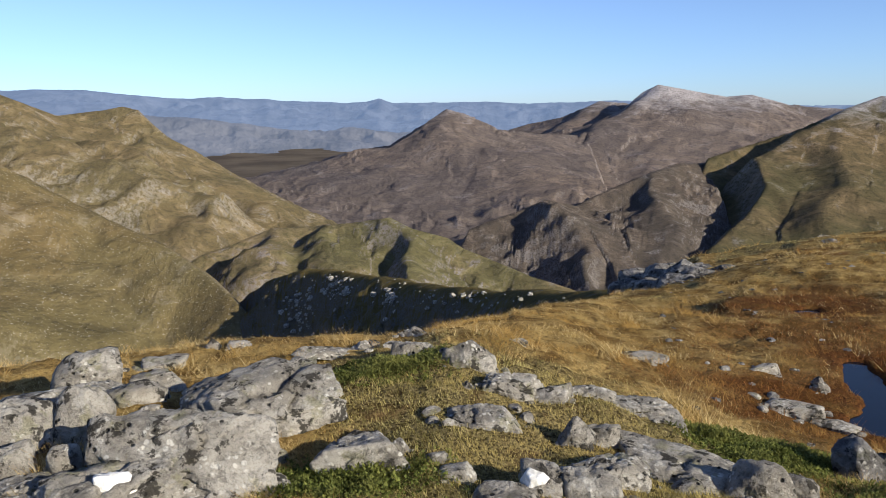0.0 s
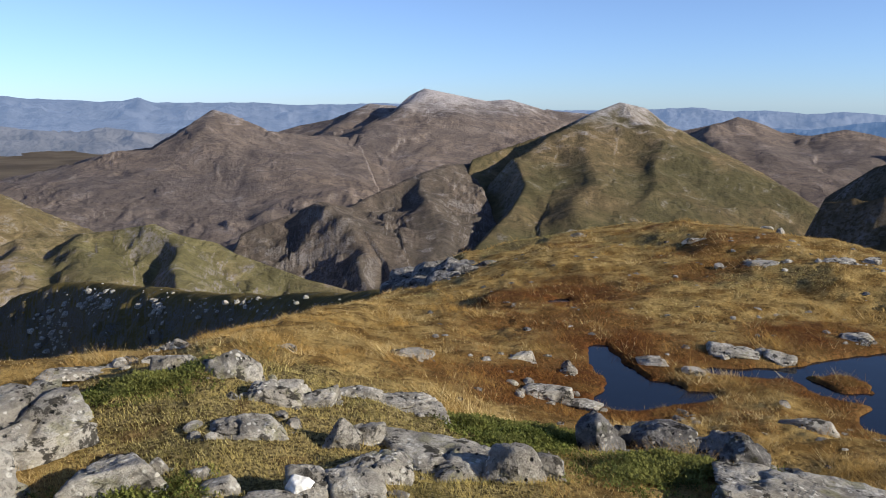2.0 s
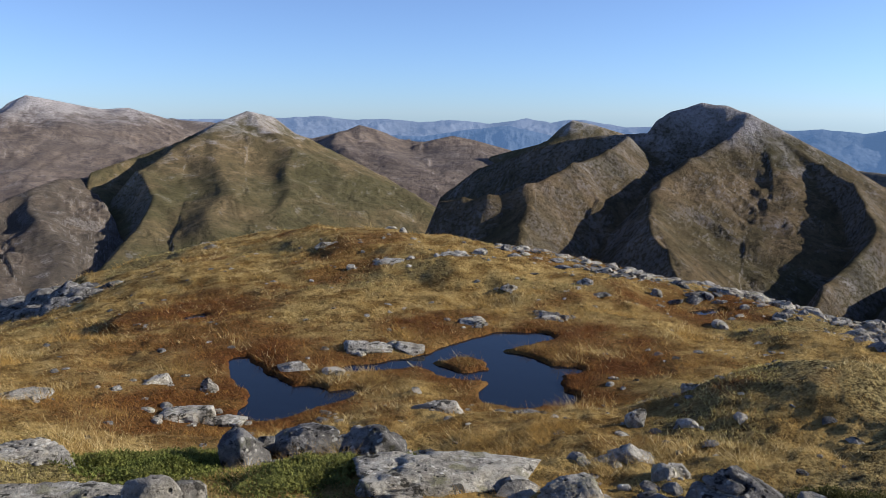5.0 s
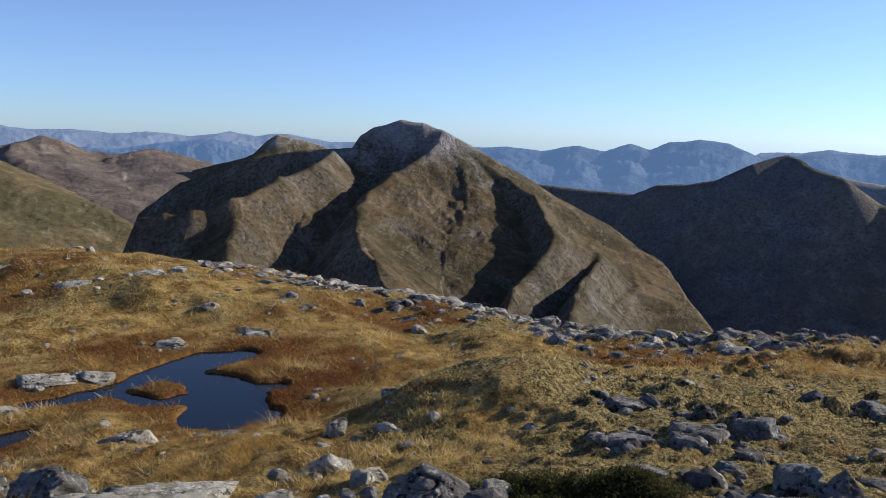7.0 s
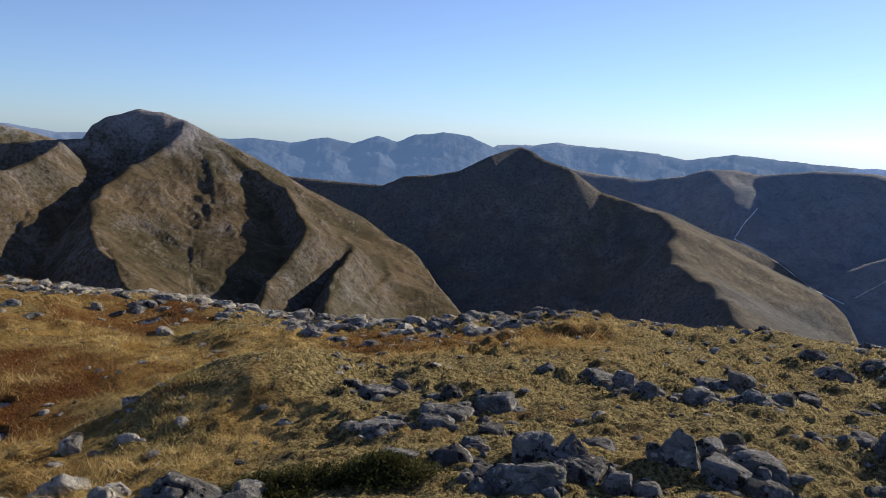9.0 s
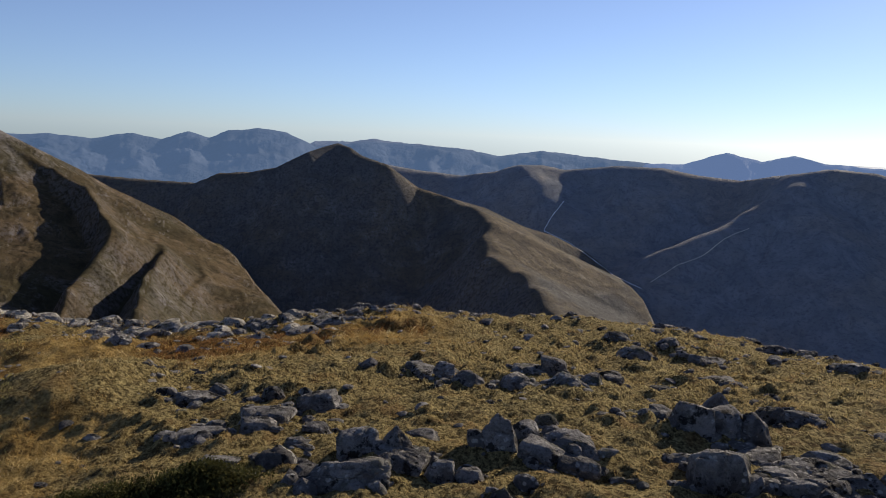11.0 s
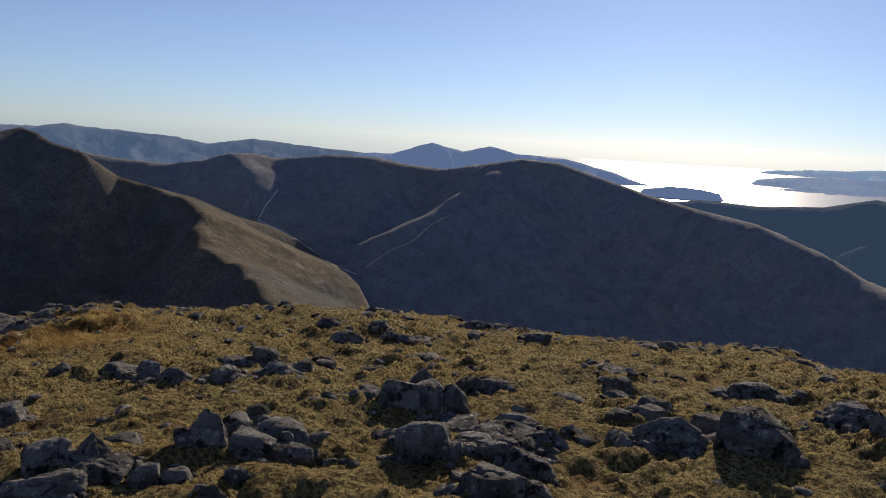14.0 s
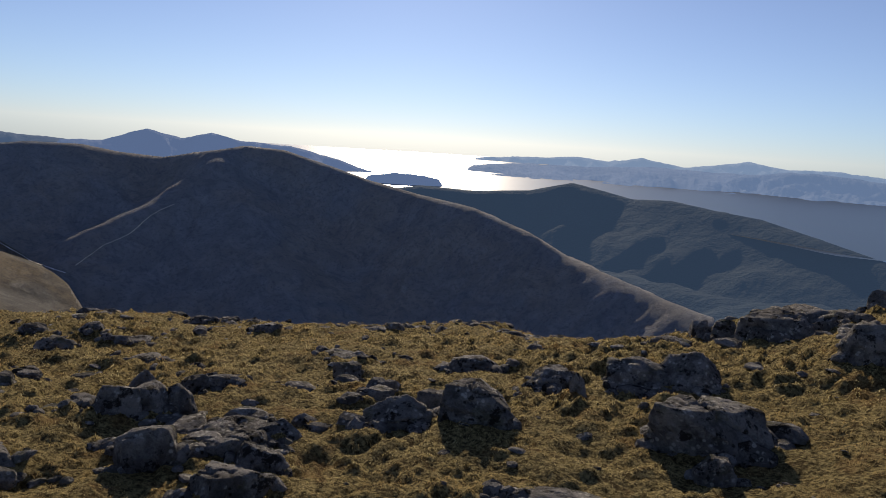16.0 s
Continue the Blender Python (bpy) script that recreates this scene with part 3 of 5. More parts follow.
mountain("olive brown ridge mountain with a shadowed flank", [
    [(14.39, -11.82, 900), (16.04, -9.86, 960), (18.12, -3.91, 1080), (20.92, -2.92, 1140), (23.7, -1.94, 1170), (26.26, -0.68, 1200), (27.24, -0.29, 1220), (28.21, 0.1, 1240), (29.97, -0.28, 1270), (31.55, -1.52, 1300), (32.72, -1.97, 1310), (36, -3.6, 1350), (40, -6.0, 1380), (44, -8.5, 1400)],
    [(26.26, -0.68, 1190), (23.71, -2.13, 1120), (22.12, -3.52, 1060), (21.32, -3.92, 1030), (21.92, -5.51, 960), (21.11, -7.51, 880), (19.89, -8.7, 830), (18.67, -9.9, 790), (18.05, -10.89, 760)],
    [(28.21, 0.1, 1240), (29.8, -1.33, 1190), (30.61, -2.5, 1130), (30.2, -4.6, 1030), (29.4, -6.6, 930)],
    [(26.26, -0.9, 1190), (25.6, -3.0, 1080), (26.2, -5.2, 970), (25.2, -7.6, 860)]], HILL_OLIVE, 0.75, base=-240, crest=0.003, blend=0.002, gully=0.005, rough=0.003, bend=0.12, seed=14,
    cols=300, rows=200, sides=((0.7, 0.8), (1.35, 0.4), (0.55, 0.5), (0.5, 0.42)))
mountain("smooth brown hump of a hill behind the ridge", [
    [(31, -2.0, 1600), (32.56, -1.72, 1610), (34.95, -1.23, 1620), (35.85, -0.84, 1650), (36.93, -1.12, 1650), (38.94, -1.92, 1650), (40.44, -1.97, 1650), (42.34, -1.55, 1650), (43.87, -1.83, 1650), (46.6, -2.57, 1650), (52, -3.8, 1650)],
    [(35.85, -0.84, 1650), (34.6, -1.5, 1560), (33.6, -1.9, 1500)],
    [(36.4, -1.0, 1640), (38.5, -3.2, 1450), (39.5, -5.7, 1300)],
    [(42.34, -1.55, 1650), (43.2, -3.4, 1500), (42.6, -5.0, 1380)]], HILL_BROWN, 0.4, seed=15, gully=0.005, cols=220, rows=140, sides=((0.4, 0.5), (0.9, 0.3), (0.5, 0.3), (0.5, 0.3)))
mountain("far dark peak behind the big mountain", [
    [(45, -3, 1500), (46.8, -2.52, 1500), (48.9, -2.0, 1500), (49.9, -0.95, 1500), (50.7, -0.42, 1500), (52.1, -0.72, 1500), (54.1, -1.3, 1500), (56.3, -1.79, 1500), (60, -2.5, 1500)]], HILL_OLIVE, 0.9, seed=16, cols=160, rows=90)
mountain("big domed mountain with pale scree crest and dark corries", [
    [(41.54, -5.84, 1100), (44.26, -3.78, 1085), (46.21, -3.16, 1065), (48.18, -2.42, 1045), (50.54, -1.78, 1025), (52.33, -1.5, 1010), (54.51, -1.29, 1005), (55.78, -1.26, 1010), (56.35, -0.38, 1018), (57.25, 0.2, 1025), (59.2, 0.79, 1030), (60.77, 0.59, 1025), (62.23, 0.08, 1020), (64.34, -1.03, 1050), (66.31, -2.06, 1080), (68.26, -3.07, 1110), (70.21, -4.3, 1140), (73.97, -6.11, 1190), (77.67, -8.62, 1230), (78.23, -9.13, 1230), (79.57, -11.0, 1220), (81.96, -13.63, 1160), (84, -16, 1100)],
    [(62.23, 0.08, 1020), (61.81, -0.83, 985), (61.06, -1.63, 955), (59.33, -2.66, 915), (57.76, -3.18, 890), (56.2, -4.6, 835), (55.6, -5.4, 805), (56.4, -7.1, 745), (57.6, -9.0, 690), (58.6, -11.0, 640)],
    [(62.6, -0.3, 1015), (64.42, -2.0, 985), (66.79, -3.3, 950), (68.91, -4.47, 905), (69.36, -5.61, 865), (69.3, -7.4, 805), (68.6, -9.2, 750), (67.4, -10.7, 705), (66.6, -12.5, 660)],
    [(54.51, -1.45, 980), (52.95, -2.51, 905), (50.57, -3.48, 850), (47.8, -4.92, 795), (45.43, -5.74, 785), (43.48, -5.95, 795), (40.39, -6.16, 830), (37.01, -6.52, 870), (35.17, -7.07, 890), (32.64, -7.96, 920), (29.5, -9.5, 950)],
    [(73.2, -7.5, 930), (72.9, -9.0, 800), (72.4, -10.6, 710), (71.8, -12.4, 640), (71.4, -14.2, 590)],
    [(76.0, -8.8, 980), (75.9, -10.4, 850), (75.3, -12.2, 760), (74.8, -14.2, 690)],
    [(48.2, -4.9, 800), (48.3, -6.4, 765), (47.6, -7.9, 730), (46.7, -9.6, 690)]], HILL_DOME, 0.9, base=-240, crest=0.003, blend=0.003, gully=0.006, rough=0.004, scale=0.48, bend=0.14, seed=17, cols=460, rows=300,
    sides=((1.15, 0.9, 62, 0.85, 1.0), (1.3, 0.66), (1.6, 0.95), (1.0, 1.0), (1.5, 1.0), (1.5, 1.1), (0.7, 1.2)))
mountain("dark pointed mountain with a sunlit grassy shoulder", [
    [(66, -3.2, 1250), (69.98, -3.53, 1200), (72.53, -3.74, 1180), (75.53, -3.9, 1155), (77.09, -3.2, 1140), (79.03, -3.08, 1130), (80.84, -2.73, 1122), (83.04, -1.59, 1125), (84.4, -1.1, 1150), (85.1, -0.9, 1160), (86.0, -1.2, 1140), (86.8, -1.75, 1125), (88.56, -2.27, 1105), (90.75, -3.8, 1110), (92.74, -4.37, 1120), (95.56, -5.06, 1180), (98.43, -6.27, 1235), (100.47, -6.78, 1270), (102.95, -7.85, 1290), (105.04, -9.33, 1290), (106.94, -10.79, 1260), (107.9, -12.5, 1220)],
    [(88.9, -2.6, 1095), (90.9, -4.05, 1090), (92.74, -4.5, 1070), (94.77, -5.21, 1030), (96.01, -6.17, 980), (95.6, -7.19, 930), (96.5, -8.55, 870), (98.58, -9.67, 810), (99.65, -10.82, 760), (100.74, -12.17, 710)]], HILL_DUSKY, 1.0, base=-430, gully=0.0025, rough=0.002, bend=0.08, seed=18, cols=320, rows=190,
    sides=((1.0, 0.8), (1.2, 0.5)))
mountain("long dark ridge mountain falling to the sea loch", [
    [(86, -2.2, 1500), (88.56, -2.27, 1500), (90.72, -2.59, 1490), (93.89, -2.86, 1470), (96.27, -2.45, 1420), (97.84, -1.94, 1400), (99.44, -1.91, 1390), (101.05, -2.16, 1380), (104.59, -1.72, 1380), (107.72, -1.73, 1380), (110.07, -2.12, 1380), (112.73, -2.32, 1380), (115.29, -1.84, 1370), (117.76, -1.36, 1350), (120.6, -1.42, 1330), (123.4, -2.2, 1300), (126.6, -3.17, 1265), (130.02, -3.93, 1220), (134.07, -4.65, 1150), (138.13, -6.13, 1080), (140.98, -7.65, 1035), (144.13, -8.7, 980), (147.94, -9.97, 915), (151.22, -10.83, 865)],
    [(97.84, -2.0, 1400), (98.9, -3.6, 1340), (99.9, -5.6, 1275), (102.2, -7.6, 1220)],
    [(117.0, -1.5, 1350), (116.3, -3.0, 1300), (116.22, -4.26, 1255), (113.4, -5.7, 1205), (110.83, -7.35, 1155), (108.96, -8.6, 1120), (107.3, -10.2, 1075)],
    [(116.22, -4.26, 1255), (117.3, -5.9, 1200), (118.2, -7.6, 1145), (119.5, -9.6, 1085), (121, -11.5, 1030)]], HILL_HAZED, 0.8, base=-335, scale=0.69, gully=0.006, rough=0.002, crest=0.022, blend=0.014, bend=0.14, seed=19, cols=420, rows=200,
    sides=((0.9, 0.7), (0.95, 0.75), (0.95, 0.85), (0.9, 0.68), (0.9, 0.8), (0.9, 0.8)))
mountain("low wooded hill beside the sea loch, given a blue haze glow", [
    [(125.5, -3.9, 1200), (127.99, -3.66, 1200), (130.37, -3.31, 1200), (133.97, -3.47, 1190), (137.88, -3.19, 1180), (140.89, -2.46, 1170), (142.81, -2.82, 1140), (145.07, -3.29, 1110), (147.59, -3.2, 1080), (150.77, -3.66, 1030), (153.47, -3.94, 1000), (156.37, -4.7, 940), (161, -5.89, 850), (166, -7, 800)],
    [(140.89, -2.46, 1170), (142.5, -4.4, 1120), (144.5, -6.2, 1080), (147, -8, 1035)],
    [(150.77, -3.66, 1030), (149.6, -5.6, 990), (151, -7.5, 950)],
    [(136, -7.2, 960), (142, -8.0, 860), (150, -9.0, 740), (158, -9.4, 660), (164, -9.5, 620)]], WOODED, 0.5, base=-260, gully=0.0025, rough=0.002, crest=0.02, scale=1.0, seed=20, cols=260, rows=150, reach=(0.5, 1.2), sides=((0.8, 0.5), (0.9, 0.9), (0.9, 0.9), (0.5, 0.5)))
mountain("brown grassy mountain spur with rocky crest and gullies", [
    [(-45, 3, 800), (-36, 2.2, 800), (-28.21, 0.73, 800), (-26.41, -0.04, 810), (-25.18, -0.59, 820), (-22.51, -0.27, 830), (-21.3, -0.03, 830), (-20.29, -0.3, 820), (-19.48, -1.23, 810), (-18.48, -2.18, 800), (-16.73, -3.16, 780), (-14.24, -4.96, 760), (-10.12, -7.24, 740), (-7.4, -8.52, 720), (-3.4, -9.4, 700)],
    [(-34, 0.5, 700), (-28.39, -1.22, 660), (-25.96, -2.16, 640), (-23.43, -3.32, 620), (-21.12, -4.51, 600), (-18.01, -5.96, 570), (-16.64, -7.56, 530), (-15.5, -9.2, 500)],
    [(-25.18, -0.59, 820), (-24.34, -2.0, 760), (-21.3, -2.29, 720), (-19.95, -2.89, 700), (-17.61, -5.0, 650), (-14.35, -7.08, 600), (-12.5, -8.6, 560)],
    [(-18.48, -2.18, 800), (-15.2, -5.0, 720), (-11.5, -7.3, 660)]], HILL_GOLD, 0.5, seed=21, crest=0.005, gully=0.008, cols=300, rows=200, sides=((0.5, 0.6), (0.45, 0.95), (0.35, 0.8), (0.4, 0.5)))
mountain("craggy green knoll rising from the valley", [
    [(-18.5, -11.2, 400), (-17.18, -10.22, 400), (-14.48, -9.41, 405), (-12.13, -8.55, 410), (-8.99, -8.47, 410), (-6.59, -8.34, 400), (-3.77, -8.01, 390), (-2.17, -8.84, 382), (0.25, -9.47, 380), (1.47, -10.28, 375), (3.91, -11.29, 365), (6.35, -12.27, 350), (9.19, -13.09, 340), (12, -14, 330)],
    [(-12.13, -8.6, 408), (-11.6, -9.9, 375), (-12.3, -11.85, 340)],
    [(-3.77, -8.05, 390), (-2.6, -9.6, 365), (-2.64, -12.23, 320)],
    [(-7.4, -8.4, 400), (-7.6, -10.0, 365), (-8.2, -12.0, 330)]], HILL_CRAG, 0.75, seed=22, rough=0.008, gully=0.012, cols=260, rows=150, sides=((0.75, 0.8), (0.9, 0.5), (1.1, 0.6), (0.8, 0.5)))
mountain("near golden grass slope scattered with pale stones", [
    [(-44, 3.5, 380), (-36, 0.4, 350), (-28.61, -3.54, 330), (-25.61, -5.57, 320), (-22.4, -7.6, 300), (-18.98, -9.53, 280), (-16.51, -11.61, 260), (-14.71, -13.48, 240), (-12, -17, 220)]], HILL_NEAR, 0.62, seed=23, rough=0.004, gully=0.003, az=(-48, -8), cols=220, rows=140)
mountain("dark rocky spur with a sunlit grassy top", [
    [(-21, -18.5, 200), (-17.93, -15.9, 190), (-14.73, -13.67, 170), (-12.3, -12.07, 152), (-9.9, -11.48, 138), (-7.5, -11.62, 125), (-3.87, -12.29, 104), (0.63, -13.0, 83), (4.73, -13.28, 67), (8.79, -13.29, 52), (12, -13.1, 38), (13.5, -12.8, 30), (17, -12.4, 25)]], SPUR_ROCK, 2.4, scale=1.0, seed=24, rough=0.02, gully=0.018, crest=0.06, base=-120, az=(-26, 19), reach=(0.8, 1.25), rows=240)

# ---- a pale track and a stream on the long ridge ----
from mathutils.bvhtree import BVHTree


def ribbon(name, label, line, width, colour, rough):
    """A thin strip laid over the hills along bearings and angles from the eye."""
    trees = [BVHTree.FromPolygons([v.co for v in o.data.vertices], [tuple(p.vertices) for p in o.data.polygons])
             for o in scene.objects if o.get("label", "").startswith(("long dark ridge", "dark pointed"))]
    t = np.linspace(0, len(line) - 1, 60)
    az = np.interp(t, range(len(line)), [p[0] for p in line]) + 0.12 * fractal(t * 2, t * 0, 3, 3)
    el = np.interp(t, range(len(line)), [p[1] for p in line])
    eye, rim = Vector((0, 0, EYE)), []
    for a, e in zip(az, el):
        way = Vector(polar(a, 1.0, e)) - eye
        hits = [h for h in (tree.ray_cast(eye, way.normalized()) for tree in trees) if h[0]]
        if hits:
            at = min(hits, key=lambda h: h[3])
            rim.append((at[0] + at[1] * 0.5, at[1]))
    if len(rim) < 5:
        return
    verts, faces = [], []
    for k, (p, nrm) in enumerate(rim):
        q = rim[min(k + 1, len(rim) - 1)][0] - rim[max(k - 1, 0)][0]
        side = q.cross(nrm).normalized() * width * (0.6 + 0.6 * random.Random(k).random())
        verts += [p - side, p + side]
        if k:
            faces.append((2 * k - 2, 2 * k - 1, 2 * k + 1, 2 * k))
    n = Nodes(name + "_surface")
    col = n.mix(n.ramp(n.noise(n.place(), 0.4, 4), 0.35, 0.65), tuple(c * 0.6 for c in colour), colour)
    tagged(mesh_object(name, verts, faces, n.done(col, rough)), label, name, kind="structure")


ribbon("track", "pale worn track crossing the dark hillside", [(113.4, -5.46), (111.9, -6.33), (110.6, -7.58), (109.2, -8.27), (107.4, -9.59)], 0.4, (0.85, 0.78, 0.66), 0.9)
# near-white base colour puts the water's glint into the stream
ribbon("stream", "small stream coloured white for its glint in the gully between two mountains", [(101.0, -4.36), (99.8, -6.5), (101.8, -7.33), (105.1, -9.4), (106.8, -10.08)], 0.6, (0.85, 0.87, 0.9), 0.3)

# ---- rocks ----
def rock_material(name, lo, hi, pale, lichen):
    n = Nodes(name)
    add = n.node("ShaderNodeVectorMath")
    add.operation = "ADD"
    n.put(add.inputs[0], n.place(True))
    n.put(add.inputs[1], n.node("ShaderNodeCombineXYZ", X=n.math("MULTIPLY", n.object_random(), 40.0), Y=n.math("MULTIPLY", n.object_random(), 17.0)).outputs[0])
    p = add.outputs[0]
    tone = n.mix(n.object_random(), lo, hi)
    big, mid, fine = n.noise(p, 3.5, 7, 0.68), n.noise(p, 12.0, 8, 0.72), n.noise(p, 85.0, 4, 0.75)
    crust = n.noise(p, 8.0, 8, 0.7)
    col = n.mix(n.ramp(big, 0.42, 0.58), tone, pale)
    col = n.mix(n.ramp(mid, 0.4, 0.5, 0.55, 0.0), col, tuple(c * 0.5 for c in lo))
    col = n.mix(n.ramp(n.noise(p, 5.0, 6, 0.65), 0.56, 0.64, 0.0, 0.45), col, (lo[0] * 0.95, lo[1] * 1.0, lo[2] * 0.5))
    spots = n.math("MULTIPLY", n.ramp(n.cells(p, 26.0), 0.42, 0.25), n.ramp(n.noise(p, 6.0, 4, 0.6), 0.5, 0.58))
    col = n.mix(n.math("MULTIPLY", spots, lichen), col, (0.7, 0.67, 0.6))
    col = n.mix(n.ramp(crust, 0.55, 0.6, 0.0, 0.9), col, tuple(c * 0.16 for c in lo))
    pits = n.math("MULTIPLY", n.ramp(n.cells(p, 17.0), 0.24, 0.1), n.ramp(big, 0.56, 0.42))
    col = n.mix(pits, col, (0.02, 0.02, 0.018))
    col = n.mix(n.ramp(fine, 0.5, 0.36, 0.0, 0.3), col, tuple(c * 0.25 for c in lo))
    h = n.math("ADD", n.math("MULTIPLY", mid, 2.0), n.math("ADD", n.math("MULTIPLY", fine, 0.3), n.math("ADD", n.math("MULTIPLY", pits, -1.2), n.math("MULTIPLY", crust, 1.2))))
    return n.done(col, 0.9, h, 0.9, 0.035)


def quartz_material():
    n = Nodes("white_quartz")
    p = n.place(True)
    col = n.mix(n.ramp(n.noise(p, 20.0, 5, 0.6), 0.4, 0.6), (0.62, 0.6, 0.55), (0.86, 0.84, 0.8))
    return n.done(col, 0.6, n.noise(p, 40.0, 4), 0.5, 0.02)


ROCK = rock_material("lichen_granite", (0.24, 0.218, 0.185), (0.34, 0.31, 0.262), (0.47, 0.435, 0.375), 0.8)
# a darker copy of the granite: shade on backlit rocks put into colour
ROCK_SHADED = rock_material("shaded_rock", (0.11, 0.103, 0.098), (0.165, 0.155, 0.147), (0.28, 0.265, 0.25), 0.5)
QUARTZ = quartz_material()
BALLS = {}


def ball(level):
    """Unit directions and faces of an even ball."""
    if level not in BALLS:
        bm = bmesh.new()
        bmesh.ops.create_icosphere(bm, subdivisions=level, radius=1.0)
        bm.verts.ensure_lookup_table()
        BALLS[level] = (np.array([v.co[:] for v in bm.verts]), [[v.index for v in f.verts] for f in bm.faces])
        bm.free()
    return BALLS[level]


def stone_shape(shape, rng, dirs):
    """The surface of a broken stone in unit size: F slab, B block, P pointed, D rounded."""
    planes = []
    for s in (-1, 1):
        planes += [((s, rng.uniform(-.35, .35), rng.uniform(-.2, .35)), rng.uniform(.82, 1)), ((rng.uniform(-.35, .35), s, rng.uniform(-.2, .35)), rng.uniform(.82, 1))]
    planes += [((0, 0, -1), 1.0)]
    lean = {"F": .12, "B": .22, "P": .5, "D": .3}[shape]
    planes += [((rng.uniform(-lean, lean), rng.uniform(-lean, lean), 1), .95 if shape != "P" else 1.15)]
    if shape == "P":
        off = rng.uniform(-.35, .35)
        for k in range(4):
            a = k * math.pi / 2 + rng.uniform(0, 1.2)
            planes.append(((math.cos(a), math.sin(a), .85), .66 + off * math.cos(a) * .4))
    for k in range({"F": 6, "B": 6, "P": 4, "D": 9}[shape]):
        a, e = rng.uniform(0, 2 * math.pi), rng.uniform(-.2, .9)
        planes.append(((math.cos(a) * math.cos(e), math.sin(a) * math.cos(e), math.sin(e)), rng.uniform(.74, 1.05) if shape != "D" else rng.uniform(.78, 1.0)))
    power = {"F": 80, "B": 90, "P": 90, "D": 55}[shape]
    total = 0.0
    for nrm, h in planes:
        v = np.array(nrm) / np.linalg.norm(nrm)
        total = total + (np.maximum(dirs @ v, 0) / h) ** power
    return dirs * (total ** (-1 / power))[:, None]


def rock_body(name, w, d, h, shape, seed, level, material):
    rng = random.Random(seed * 7 + 3)
    dirs, faces = ball(level)
    pts = stone_shape(shape, rng, dirs) * np.array((w / 2, d / 2, 0.66 * h + 0.02))
    size = (w * d * h) ** (1 / 3)
    q = pts / size
    o = seed * 3.7
    worn = 0.06 * fractal(q[:, 0] * 1.5 + q[:, 2] * 1.1 + o, q[:, 1] * 1.5 - q[:, 2] * 1.3, 4, seed, 0.55)
    chips = 0.05 * fractal(q[:, 0] * 6 + q[:, 2] * 4 + o, q[:, 1] * 6 - q[:, 2] * 5, 4, seed + 5, 0.6, True)
    split = fractal(q[:, 0] * 1.3 - o, q[:, 1] * 1.1 + q[:, 2] * 2.2, 2, seed + 9)
    chips = chips - 0.13 * np.exp(-(split / 0.035) ** 2) * (size > 0.12)
    pts = pts + dirs * ((worn + chips) * size)[:, None]
    me = bpy.data.meshes.new(name)
    me.from_pydata(pts.tolist(), [], faces)
    me.materials.append(material)
    if level > 3:
        me.shade_smooth()
    return me


ROCK_WORDS = {"slab": "large grey lichen-spotted granite slab bedded in turf", "grey": "grey lichen-spotted granite rock in rough grass",
              "dark": "angular dark grey rock among mossy turf", "pale": "pale grey block of stone standing in grass",
              "quartz": "grey rock with a white quartz face"}
SHAPE_WORDS = {"F": "flat ", "B": "blocky ", "P": "pointed ", "D": "rounded "}
ROCKS, SHADED_ROCKS = [], []


def rock(x, y, w, d, h, turn, shape, look_of, seed):
    near = math.hypot(x, y)
    if near > 10 and not 43 <= seed <= 49:      # the rim is broken into smaller stones
        w, d = 0.82 * w, 0.82 * d
    big = w * 1370 / near
    low = 1.25 if 43 <= seed <= 49 else 0.62 if near > 10 else 0.75 if near > 5 and shape == "F" else 1.0
    h = low * h * {"F": 0.78 if w > 0.7 else 0.58, "B": 0.8 if look_of == "dark" else 0.95, "P": 0.9, "D": 0.92 if look_of == "dark" and near < 5 else 0.8}[shape]
    me = rock_body("rock", w, d, h, shape, seed, 5 if big > 110 else 4 if big > 45 else 3, ROCK_SHADED if look_of == "dark" else ROCK)
    ob = new("rock", me)
    z = float(min(ground_z(np.array(x), np.array(y)), lie(np.array(x), np.array(y)) + 0.06))
    lift = 0.05 if seed == 230 else 0.0             # the big slab lies on its neighbours
    ob.matrix_world = pose(x, y, z + 0.34 * h + lift, (seed * 13 % 11 - 5) * 1.2, (seed * 29 % 13 - 6) * 1.2, turn + (seed * 37 % 17 - 8))
    tagged(ob, (SHAPE_WORDS[shape] + ROCK_WORDS[look_of]).replace("flat large", "large flat"), "rock", "rocks on the summit plateau")
    ROCKS.append((x, y, max(w, d) / 2, min(w, d) / 2, radians(turn)))
    SHADED_ROCKS.append(look_of == "dark")
    if look_of == "quartz":
        wide = 0.22 if w > 0.6 else 0.55
        vein = new("quartz_patch", rock_body("quartz_patch", w * wide, d * wide, h * 0.3, "F", seed + 400, 4, QUARTZ))
        vein.parent = ob
        vein.location = (-w * 0.1, -d * 0.2, h * (0.46 if w > 0.6 else 0.36))
        tagged(vein, "white quartz patch")
    return ob


rock(-0.99, 4.24, 0.9, 0.66, 0.16, 11, "B", "slab", 230)
rock(-1.20, 3.47, 0.86, 0.52, 0.27, 19, "B", "slab", 1)
rock(-2.31, 5.03, 0.43, 0.30, 0.27, 25, "B", "grey", 2)
rock(-2.18, 4.33, 0.74, 0.55, 0.13, 27, "F", "slab", 3)
rock(-1.76, 4.43, 0.36, 0.24, 0.10, 22, "B", "grey", 4)
rock(-1.90, 5.11, 0.35, 0.25, 0.10, 20, "B", "grey", 5)
rock(-2.32, 6.41, 0.40, 0.30, 0.11, 20, "F", "grey", 6)
rock(-2.10, 3.77, 0.30, 0.21, 0.20, 29, "B", "slab", 7)
